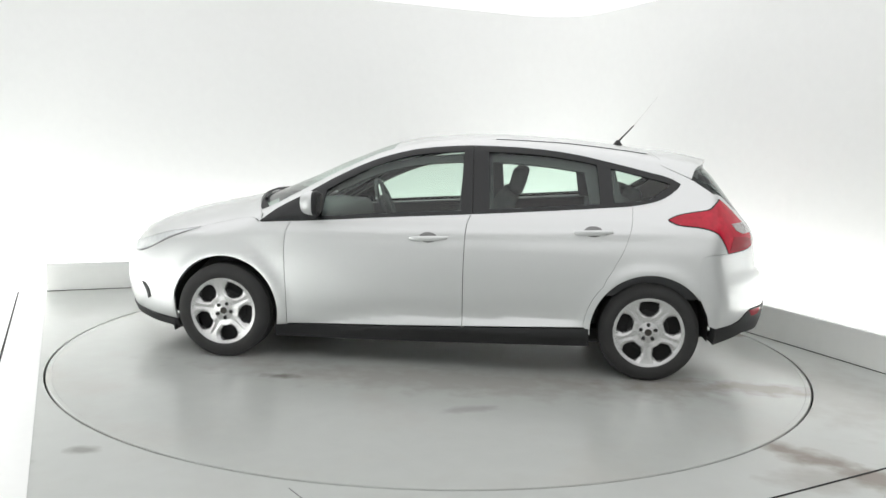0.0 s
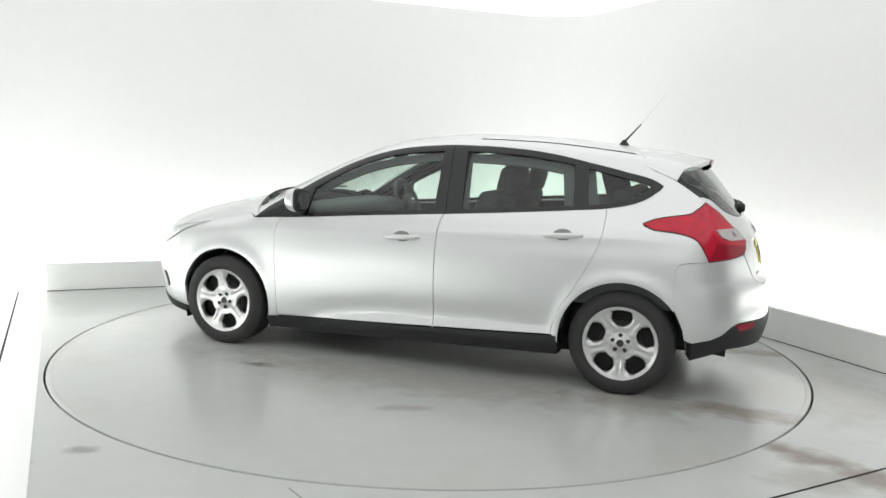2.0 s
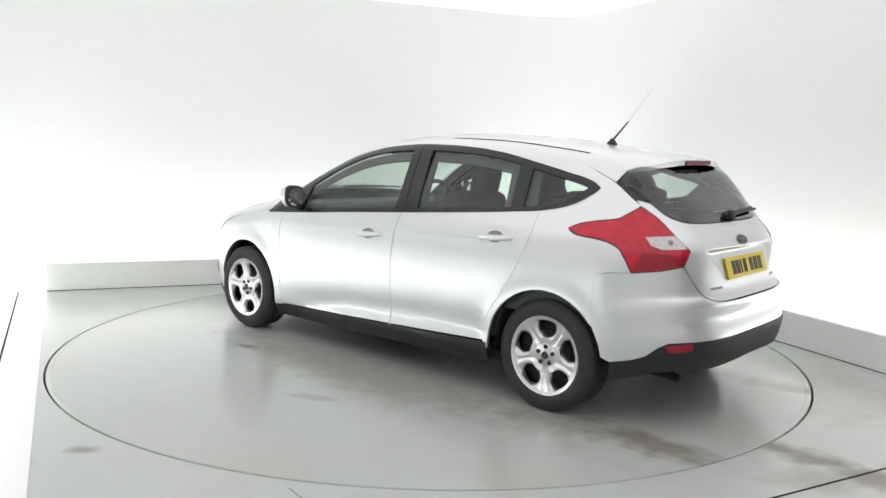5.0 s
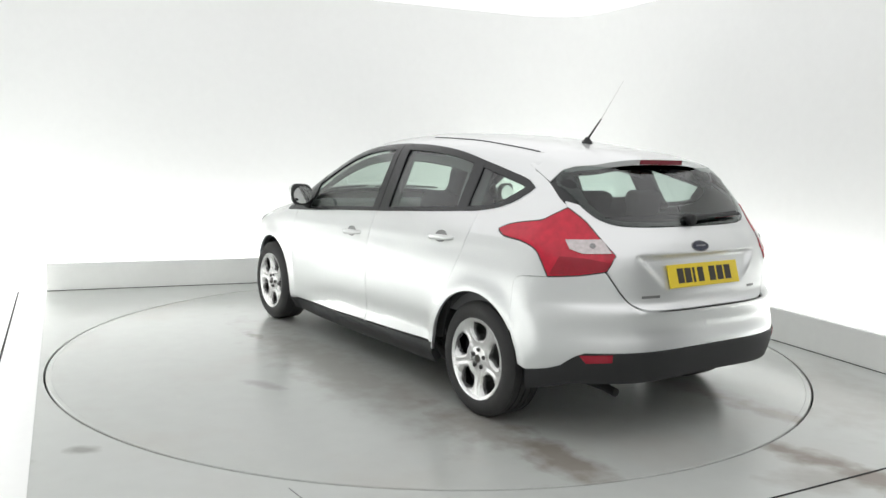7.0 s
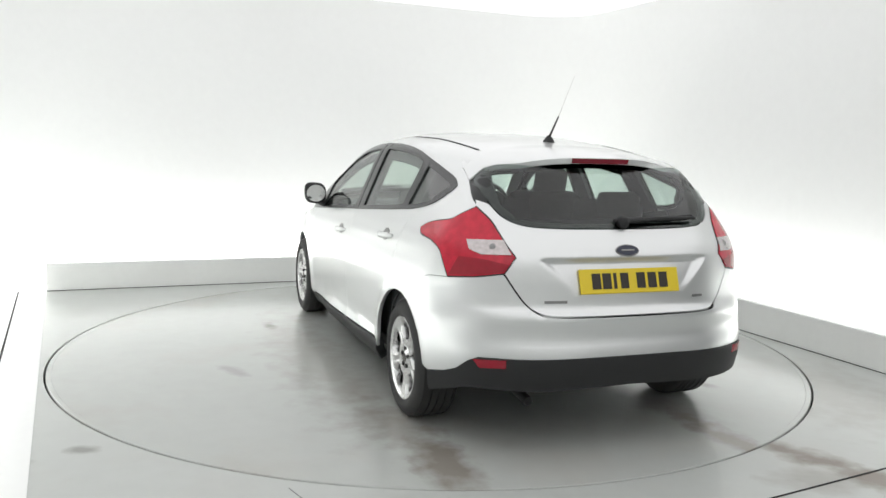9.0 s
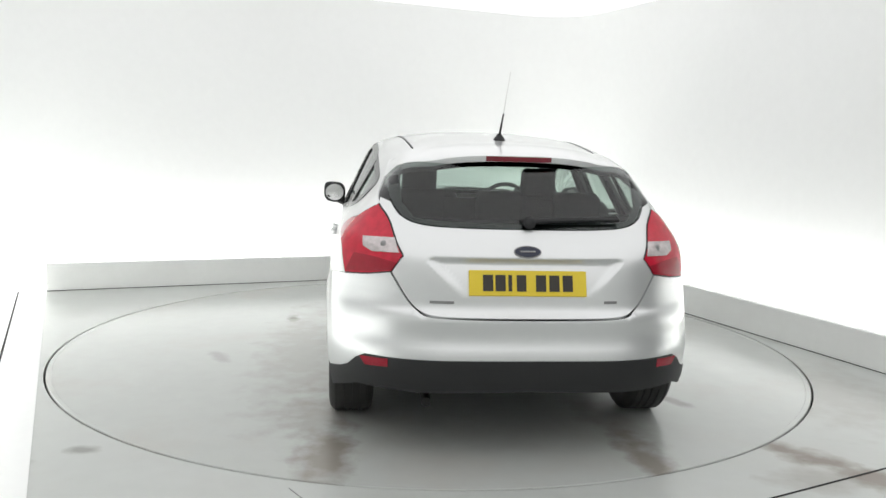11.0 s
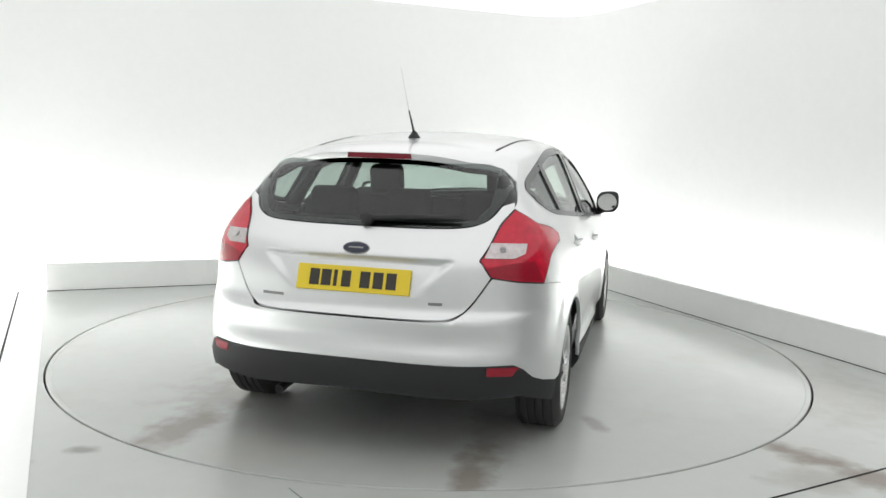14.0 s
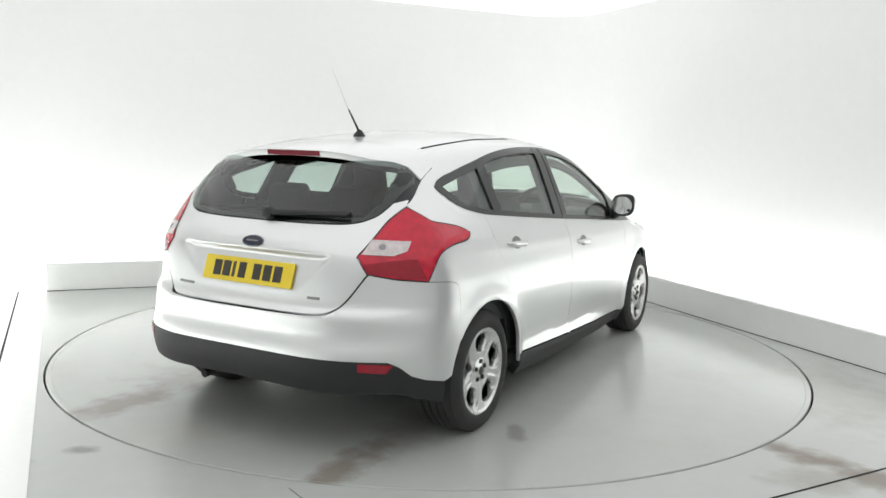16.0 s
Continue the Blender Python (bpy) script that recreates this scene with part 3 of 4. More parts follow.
    for hub in (HUB_F, HUB_R):
        wheel(car, hub, s)
        arch_liner(car, hub, s)


def arch_liner(car, hub, s):
    bm = bmesh.new()
    N = 24
    rows = []
    for i in range(N + 1):
        a = radians(-3 + 190 * i / N)
        rows.append([bm.verts.new((hub + (ARCH - .004) * math.cos(a) + CAR_AT[0], s * y + CAR_AT[1], max(HUB_Z + (ARCH - .004) * math.sin(a), .15))) for y in (.835, .60)])
    for a, b in zip(rows, rows[1:]):
        bm.faces.new((a[0], b[0], b[1], a[1]))
    bm.faces.new([r[1] for r in rows])
    bmesh.ops.recalc_face_normals(bm, faces=bm.faces[:])
    part("wheel_arch_liner", bm, BLACK, car, "black arch liner")


def mirror(owner, s):
    """Door mirror: silver cap, black housing rim, mirror glass and foot."""
    c = Vector((.735 + CAR_AT[0], s * .914 + CAR_AT[1], 1.003))
    bm = bmesh.new()
    bmesh.ops.create_uvsphere(bm, u_segments=24, v_segments=14, radius=1.0)
    for v in bm.verts:
        x, y, z = v.co
        k = lambda a, e: math.copysign(abs(a) ** e, a)
        v.co = (k(x, .8) * .075 * (1.0 if x > 0 else .35), s * k(y, .75) * .078, k(z, .75) * .074 + .010 * y)
    bmesh.ops.transform(bm, matrix=Matrix.Translation(c), verts=bm.verts[:])
    bmesh.ops.recalc_face_normals(bm, faces=bm.faces[:])
    m = part("door_mirror", bm, PAINT, owner, "silver door mirror on a black foot", True)
    bm = bmesh.new()
    bmesh.ops.create_uvsphere(bm, u_segments=24, v_segments=10, radius=1.0)
    for v in bm.verts:
        x, y, z = v.co
        k = lambda a, e: math.copysign(abs(a) ** e, a)
        v.co = (k(x, .8) * .022 - .022, s * k(y, .62) * .080, k(z, .62) * .077 + .010 * y)
    bmesh.ops.transform(bm, matrix=Matrix.Translation(c), verts=bm.verts[:])
    bmesh.ops.recalc_face_normals(bm, faces=bm.faces[:])
    part("mirror_rim", bm, BLACK, m, "", True)
    bm = lathe([(0, 0), (.058, 0), (.060, .004), (0, .005)], 28)
    bmesh.ops.transform(bm, matrix=Matrix.Translation(c + Vector((-.0445, 0, 0))) @ pose(0, 0, 0, 0, -4, -7 * s) @ Matrix.Diagonal((1, 1.12, 1.02, 1)) @ pose(0, 0, 0, 0, 0, 90), verts=bm.verts[:])
    part("mirror_glass", bm, CHROME, m, "mirror glass")
    y0 = float(chart_side(np.array([(.74, .93)]))[0, 1]) - .01
    p0 = Vector((.745 + CAR_AT[0], s * y0 + CAR_AT[1], .925))
    bm = tube([p0, p0.lerp(c, .5) + Vector((0, 0, -.02)), c + Vector((0, -.03 * s, -.05))], .030, 12, .8)
    part("mirror_foot", bm, BLACK, m, "", True)


TAIL = [(-1.405, .808, .976), (-1.464, .787, 1.003), (-1.55, .765, 1.022), (-1.645, .743, 1.038), (-1.681, .716, 1.061)]
TAIL2 = [(-1.722, .648, 1.101), (-1.80, .612, 1.045), (-1.862, .587, .982), (-1.902, .566, .937), (-1.944, .544, .893)]
TAIL3 = [(-1.944, .544, .893), (-1.942, .596, .822), (-1.868, .695, .802), (-1.765, .794, .789)]
TAIL4 = [(-1.765, .794, .789), (-1.729, .806, .858), (-1.69, .814, .908), (-1.602, .822, .936), (-1.465, .825, .949), (-1.405, .808, .976)]


def tail_light(car, s):
    o = run(around(TAIL), 5) + run(around(TAIL2), 5) + around(TAIL3)[1:] + run(around(TAIL4), 5)[1:-1]
    t = panel("tail_light", o, chart_wrap, RED, car, 0.003, 0.04, 0.03, lift=0.004, mirror=s, label="angular red tail light lens")
    w = around([(-1.785, .715, .958), (-1.885, .580, .962), (-1.930, .558, .902), (-1.855, .670, .899), (-1.81, .708, .918)])
    panel("reversing_lens", w, chart_wrap, CLEAR, t, 0.0, 0.03, 0.01, lift=0.0075, mirror=s, label="clear reversing light")
    p0 = chart_wrap(np.array(around([(-1.872, .625, .935)])))
    n0 = slope(p0)[0]
    bm = lathe([(0, .0015), (.010, .001), (.014, 0.0), (.016, -.004)], 24)
    q = Vector((n0[0], n0[1] * s, n0[2])).to_track_quat("Y", "Z").to_matrix().to_4x4()
    c = Vector((p0[0, 0] + n0[0] * .008 + CAR_AT[0], s * (p0[0, 1] + n0[1] * .008) + CAR_AT[1], p0[0, 2] + n0[2] * .008))
    bmesh.ops.transform(bm, matrix=Matrix.Translation(c) @ q, verts=bm.verts[:])
    part("lamp_reflector", bm, STEEL, t, "", True)
    d = around([(-1.765, .785, .80), (-1.80, .76, .885), (-1.86, .66, .88), (-1.93, .56, .86), (-1.928, .59, .828), (-1.865, .69, .812)])
    panel("lower_lens", d, chart_wrap, DARKRED, t, 0.0, 0.03, 0.006, lift=0.006, mirror=s, label="darker red lower lens")
    panel("lamp_seal", list(map(tuple, shrink(o, -0.004))), chart_wrap, BLACK, t, 0, 0.05, 0.02, lift=0.001, mirror=s)


def top_and_tail(car):
    # roof skin and its drip strips
    xs = [.30 - 1.64 * i / 30 for i in range(31)]
    L = chart_top(np.array([(x, .500 - .03 * max(0, -(x - .1) / 1.4) ** 2 + (0.27 * max(0, (x - .1) / 1.0) ** 1.1)) for x in xs]))
    R = L * (1, -1, 1)
    strip("roof", L, R, 16, PAINT, car)
    for s in (1, -1):
        xs2 = [-.35 - .95 * i / 20 for i in range(21)]
        A = chart_top(np.array([(x, .508 - .03 * (-(x - .1) / 1.4) ** 2) for x in xs2]))
        B = A - np.array((0, .011, 0))
        strip("roof_strip", A, B, 2, BLACK, car, 0.006, 0.003, s, "black roof drip strip")
    # spoiler
    ys = [-.60 + 1.2 * i / 24 for i in range(25)]
    A = chart_top(np.array([(-1.305 - .085 * (abs(y) / .6) ** 3.5, y * .985) for y in ys]))
    bm_co = []
    n = 8
    for k in range(n + 1):
        for i, y in enumerate(ys):
            xe = -1.715 + .17 * (abs(y) / .6) ** 2.5
            ze = 1.337 - .108 * (abs(y) / .6) ** 3
            a = A[i]
            t = k / n
            x, yy, z = a[0] + (xe - a[0]) * t, a[1] + (y - a[1]) * t, a[2] + (ze - a[2]) * t + .012 * math.sin(math.pi * t)
            bm_co.append((x, yy, z))
    m = len(ys)
    faces = [[k * m + i, k * m + i + 1, (k + 1) * m + i + 1, (k + 1) * m + i] for k in range(n) for i in range(m - 1)]
    co = np.array(bm_co)
    # the ends follow the joint with the body side
    for k in range(n + 1):
        e = chart_side(np.array([(-1.372 - .185 * k / n, 1.294 - .077 * k / n)]))[0]
        co[k * m], co[k * m + m - 1] = e * (1, -1, 1), e
    # never below the body's own skin
    for _ in range(4):
        deep = body(co[:, 0], co[:, 1], co[:, 2]) + .003
        co = co + slope(co) * np.maximum(deep, 0)[:, None]
    G = co.reshape(n + 1, m, 3)
    nr = np.cross(np.gradient(G, axis=1), np.gradient(G, axis=0)).reshape(-1, 3)
    nr /= np.linalg.norm(nr, axis=1)[:, None]
    nr *= np.sign(nr[:, 2:3])
    sp = sheet("roof_spoiler", PAINT, car, co, faces, nr, 0.028, 1, "silver roof spoiler over the rear window")
    low = G[4:].reshape(-1, 3) - np.array((0, 0, .030)) + np.array((.006, 0, 0))
    mm = (n - 3)
    faces = [[k * m + i, k * m + i + 1, (k + 1) * m + i + 1, (k + 1) * m + i] for k in range(mm - 1) for i in range(m - 1)]
    sheet("spoiler_underside", GLOSSBLACK, sp, low, faces, np.tile((0, 0, -1.0), (len(low), 1)), -0.02, 1, "black spoiler underside")
    ys3 = np.linspace(-.155, .155, 13)
    A = np.array([(-1.722 + .17 * (abs(y) / .6) ** 2.5, y, 1.334) for y in ys3])
    B = A - np.array((-.004, 0, .024))
    co = np.concatenate([A, B])
    faces = [[i, i + 1, 13 + i + 1, 13 + i] for i in range(12)]
    sheet("brake_light", MAROON, sp, co, faces, np.tile((-1.0, 0, 0), (26, 1)), 0.02, 1, "high dark red brake light")
    # rear window
    half = [(.625, 1.20), (.612, 1.16), (.588, 1.105), (.545, 1.055), (.46, 1.026), (.30, 1.017), (.15, 1.015)]
    bot = run(half + [(0, 1.0145)] + [(-y, z) for y, z in half[::-1]], 4)
    topg = [(-.60, 1.245), (-.55, 1.285), (-.40, 1.31), (-.2, 1.325), (0, 1.33), (.2, 1.325), (.40, 1.31), (.55, 1.285), (.60, 1.245)]
    seam = run([(-.601, .825), (-.565, .765), (-.522, .702), (-.475, .660), (-.40, .6435), (-.2, .639), (0, .638), (.2, .639), (.40, .6435), (.475, .660), (.522, .702), (.565, .765), (.601, .825)], 4)
    inner = [(.601, .825)] + run([(.550, .893), (.572, .937), (.592, .982), (.617, 1.045), (.652, 1.102)], 4)
    o = seam + inner[1:] + [(.645, 1.136)] + [v for v in bot if v[1] < 1.128] + [(-.645, 1.136)] + [(-y, z) for y, z in inner[::-1]][:-1]
    hatch = panel("hatch", o, chart_rear, PAINT, car, 0.004, 0.014, 0.02, label="silver tailgate with a recessed plate area")
    k = [(y, z) for y, z in seam]
    panel("hatch_seal", [(y * .975, z + .012) for y, z in k] + [(y * 1.02, z - .010) for y, z in k[::-1]], chart_rear, DARK, hatch, 0, 0.06, 0.004, lift=-0.012)
    panel("rear_window", bot + topg, chart_rear, REARGLASS, hatch, 0.002, 0.05, 0.004, lift=0.0005, label="tinted rear window glass")
    # black corner pieces under the spoiler ends
    for s in (1, -1):
        panel("window_corner", [(-1.50, 1.255), (-1.50, 1.225), (-1.55, 1.203), (-1.728, 1.090), (-1.75, 1.088), (-1.715, 1.165), (-1.64, 1.25), (-1.56, 1.285)], chart_side, GLOSSBLACK, hatch, 0, 0.03, 0.01, lift=-0.005, mirror=s)
    # black printed border of the rear window
    for s in (1, -1):
        e = [(s * abs(y), z) for y, z in ((.622, 1.20), (.612, 1.16), (.588, 1.105), (.545, 1.055), (.50, 1.04), (.50, 1.07), (.545, 1.12), (.553, 1.20), (.545, 1.28), (.60, 1.245))]
        panel("window_border", e, chart_rear, GLOSSBLACK, hatch, 0.004, 0.05, 0.004, lift=-0.006)
    e = [(y, z + .002) for y, z in bot if abs(y) < .52]
    panel("window_border", e + [(y, z + .022) for y, z in e[::-1]], chart_rear, GLOSSBLACK, hatch, 0, 0.05, 0.004, lift=-0.005)
    rear_trim(car, hatch)


def rear_trim(car, hatch):
    def at(y, z, off=0.0):
        p = chart_rear(np.array([(y, z)], float))
        n = slope(p)
        return Vector(p[0] + n[0] * off) + Vector((CAR_AT[0], CAR_AT[1], 0)), Vector(n[0])
    # number plate
    c, n = at(0, .786, .006)
    tilt = math.degrees(math.atan2(n.z, -n.x))
    pm = Matrix.Translation(c) @ Euler((0, radians(tilt), 0)).to_matrix().to_4x4()
    bm = box(.008, .524, .114, pm, .003)
    plate = part("number_plate", bm, YELLOW, hatch, "yellow rear number plate with dark bars")
    xs = [-.20, -.145, -.102, -.052, .035, .095, .155]
    ws = [.045, .045, .016, .042, .045, .045, .045]
    for x, w in zip(xs, ws):
        bm = box(.002, w, .072, pm @ Matrix.Translation((-.005, -x - .022, 0)))
        part("plate_bar", bm, INK, plate)
    # oval badge
    for name, r, k, mat, off in (("badge", .062, .025, STEEL, .004), ("badge_enamel", .057, .0205, BLUE, .0065)):
        panel(name, [(r * math.cos(a), .921 + k * math.sin(a)) for a in np.linspace(0, 2 * math.pi, 28, endpoint=False)], chart_rear, mat, hatch, 0, 0.05, 0.006, off)
    panel("badge_mark", [(.034, .918), (-.034, .918), (-.034, .924), (.034, .924)], chart_rear, STEEL, hatch, 0, 0.05, 0.002, .0085)
    # small model letters
    for y0, y1, z in ((.43, .325, .695), (-.345, -.405, .700)):
        panel("model_letters", [(y0, z), (y1, z), (y1, z + .012), (y0, z + .012)], chart_rear, STEEL, hatch, 0, 0.05, 0.003, .003)
    # wiper
    c, n = at(-.02, 1.034, .016)
    bm = bmesh.new()
    lathe([(0, -.022), (.026, -.022), (.030, 0.0), (.026, .018), (.016, .024), (0, .024)], 20, bm)
    bmesh.ops.transform(bm, matrix=Matrix.Translation(c) @ Euler((0, 0, radians(90))).to_matrix().to_4x4(), verts=bm.verts[:])
    wip = part("rear_wiper", bm, BLACK, hatch, "black rear wiper parked on the glass", True)
    pts = [at(-.02 - .42 * t, 1.034 + .012 * t + .006 * math.sin(3 * t), .024)[0] for t in np.linspace(0, 1, 8)]
    part("wiper_arm", tube(pts, .013, 8, .6), BLACK, wip, "", True)
    pts = [at(.02 - .46 * t, 1.046 + .016 * t, .010)[0] for t in np.linspace(0, 1, 8)]
    part("wiper_blade", tube(pts, .009, 8), BLACK, wip, "", True)
    # bumper: silver skin, black lower part, reflectors
    e1 = [tuple(v) for v in chart_side(np.array([(-1.668, .36), (-1.655, .42)] + run([(-1.608, .52), (-1.60, .70), (-1.625, .770), (-1.764, .786)], 4)))] + [(-1.868, .695, .799), (-1.935, .60, .818)]
    seam = [(.601, .820), (.565, .760), (.522, .697), (.475, .655), (.40, .6385), (.2, .634), (0, .633)]
    top = around([tuple(v) for v in chart_rear(np.array(seam))])
    left = around(e1)
    low = [(0, .459), (.2, .459), (.42, .457), (.62, .455), (.70, .452), (.745, .430), (.80, .385), (.86, .362), (.955, .343)]
    o = [(-a, z) for a, z in low[::-1]] + low[1:] + left[0:1] + left[1:] + run(top, 3)[1:] + [(-a, z) for a, z in run(top, 3)[1:-1][::-1]] + [(-a, z) for a, z in left[::-1]]
    b = panel("rear_bumper", o, chart_wrap, PAINT, car, 0.0004, 0.022, 0.02, label="silver rear bumper with black lower part")
    lo2 = [(0, .318), (.25, .312), (.45, .305), (.62, .308), (.75, .305), (.85, .275), (.955, .245)]
    o = [(-a, z) for a, z in low[::-1]] + low[1:] + lo2[::-1] + [(-a, z) for a, z in lo2[1:]]
    v = panel("bumper_valance", o, chart_wrap, BLACK, b, 0.001, 0.04, 0.06, lift=0.006, label="black plastic lower bumper")
    for s in (1, -1):
        o = around([(-1.925, .725, .442), (-2.01, .60, .449), (-2.01, .60, .414), (-1.945, .70, .406)])
        panel("reflector", o, chart_wrap, DARKRED, b, 0, 0.03, 0.01, lift=0.0085, mirror=s, label="red bumper reflector")


def nose(car):
    # windscreen, bonnet, front bumper, headlights
    n = 25
    top = chart_top(np.array([(.32 - .05 * (abs(y) / .55) ** 2, y) for y in np.linspace(-.545, .545, n)]))
    low = chart_top(np.array([(1.262 - .185 * (abs(y) / .74) ** 2.2, y) for y in np.linspace(-.74, .74, n)]))
    strip("windscreen", top, low, 16, SIDEGLASS, car, 0.004, -0.002, label="clear laminated windscreen")
    edge = run([(1.08, .872), (1.16, .893), (1.3, .868), (1.45, .83), (1.62, .775), (1.90, .66)], 5)
    E = chart_side(np.array(edge))
    m, k = len(edge), 24
    G, keep = [], []
    for i in range(k + 1):
        u = 1 - 2 * i / k
        for j in range(m):
            t = j / (m - 1)
            G.append((E[j, 0] + (.165 * (1 - t) + .20 * t ** 2) * (1 - abs(u) ** 2.2), E[j, 1] * u))
    G = chart_top(np.array(G))
    # the rear edge stands up to cover the wiper roots
    for i in range(k + 1):
        for j in range(m):
            G[i * m + j, 2] += .022 * (1 - j / (m - 1)) ** 4 * (1 - abs(1 - 2 * i / k) ** 3)
    G[:m], G[-m:] = E, E * (1, -1, 1)
    sheet("bonnet", PAINT, car, G, [[i * m + j, i * m + j + 1, (i + 1) * m + j + 1, (i + 1) * m + j] for i in range(k) for j in range(m - 1)], slope(G), 0.02, 1, "silver bonnet")
    b0 = chart_top(np.array([(1.285 - .170 * (abs(y) / .74) ** 2.2, y) for y in np.linspace(-.74, .74, n)]))
    c0 = chart_top(np.array([(1.252 - .185 * (abs(y) / .74) ** 2.2, y) for y in np.linspace(-.74, .74, n)]))
    strip("cowl", c0, b0, 3, BLACK, car, 0.02, 0.002, label="black scuttle panel below the windscreen")
    for s in (1, -1):
        panel("pillar_foot", [(1.03, .66), (1.15, .64), (1.125, .80), (1.0, .80)], chart_top, PAINT, car, 0, 0.03, 0.01, lift=-0.004, mirror=s)
    for y0, y1 in ((.62, .10), (.02, -.52)):
        pts = []
        for t in np.linspace(0, 1, 8):
            y = y0 + (y1 - y0) * t
            p = chart_top(np.array([(1.25 - .185 * (abs(y) / .74) ** 2.2 - .03 * t, y)]))[0]
            pts.append((p[0] + CAR_AT[0], p[1] + CAR_AT[1], p[2] + .014))
        part("windscreen_wiper", tube(pts, .011, 8, .6), BLACK, car, "", True)
    o = [(-1.05, .46), (1.05, .46), (1.05, .70), (.6, .76), (0, .79), (-.6, .76), (-1.05, .70)]
    panel("nose_panel", o, chart_nose, PAINT, car, 0, 0.06, 0.02, lift=-0.010)
    for s in (1, -1):
        h = round_nose([(1.50, .80, .815), (1.70, .76, .775), (1.95, .62, .70), (2.08, .48, .655), (2.10, .46, .62), (1.98, .66, .63), (1.88, .76, .665), (1.66, .82, .76)])
        hl = panel("headlight", h, chart_nose, HEADLAMP, car, 0.002, 0.03, 0.03, lift=0.006, mirror=s, label="swept-back clear headlight")
        panel("headlight_seal", list(map(tuple, shrink(h, -0.004))), chart_nose, STEEL, hl, 0, 0.03, 0.02, lift=0.003, mirror=s)
    tops = [(2.2, 0, .69), (2.16, .25, .68), (2.09, .46, .625), (1.98, .66, .62), (1.87, .765, .662), (1.775, .815, .60), (1.665, .86, .46)]
    t = round_nose(tops)
    low = [(0, .25), (.4, .25), (.75, .243), (.95, .230), (1.08, .218)]
    o = [(-a, z) for a, z in low[::-1]] + low[1:] + t[::-1] + [(-a, z) for a, z in t[1:]]
    fb = panel("front_bumper", o, chart_nose, PAINT, car, 0, 0.03, 0.02, lift=-0.002, label="silver front bumper")
    lo2 = [(0, .20), (.4, .20), (.75, .193), (.95, .175), (1.07, .160)]
    o = [(-a, z) for a, z in low[::-1]] + low[1:] + lo2[::-1] + [(-a, z) for a, z in lo2[1:]]
    panel("front_lip", o, chart_nose, BLACK, fb, 0.001, 0.05, 0.05, lift=0.006, label="black lower lip of the front bumper")
    for s in (1, -1):
        o = [(s * a, z) for a, z in ((.775, .432), (.815, .428), (.855, .39), (.865, .34), (.835, .325), (.825, .375))]
        panel("fog_light_recess", o, chart_nose, BLACK, fb, 0, 0.05, 0.02, lift=0.003)
    for s in (1, -1):
        bm = box(.012, .16, .06, pose(1.672 + CAR_AT[0], s * .74 + CAR_AT[1], .168, 0, 8), .004)
        part("air_deflector", bm, BLACK, fb, "black air deflector ahead of the wheel")
    panel("grille", [(-.40, .30), (.40, .30), (.34, .52), (-.34, .52)], chart_nose, BLACK, fb, 0, 0.05, 0.02, lift=0.003, label="black lower grille")


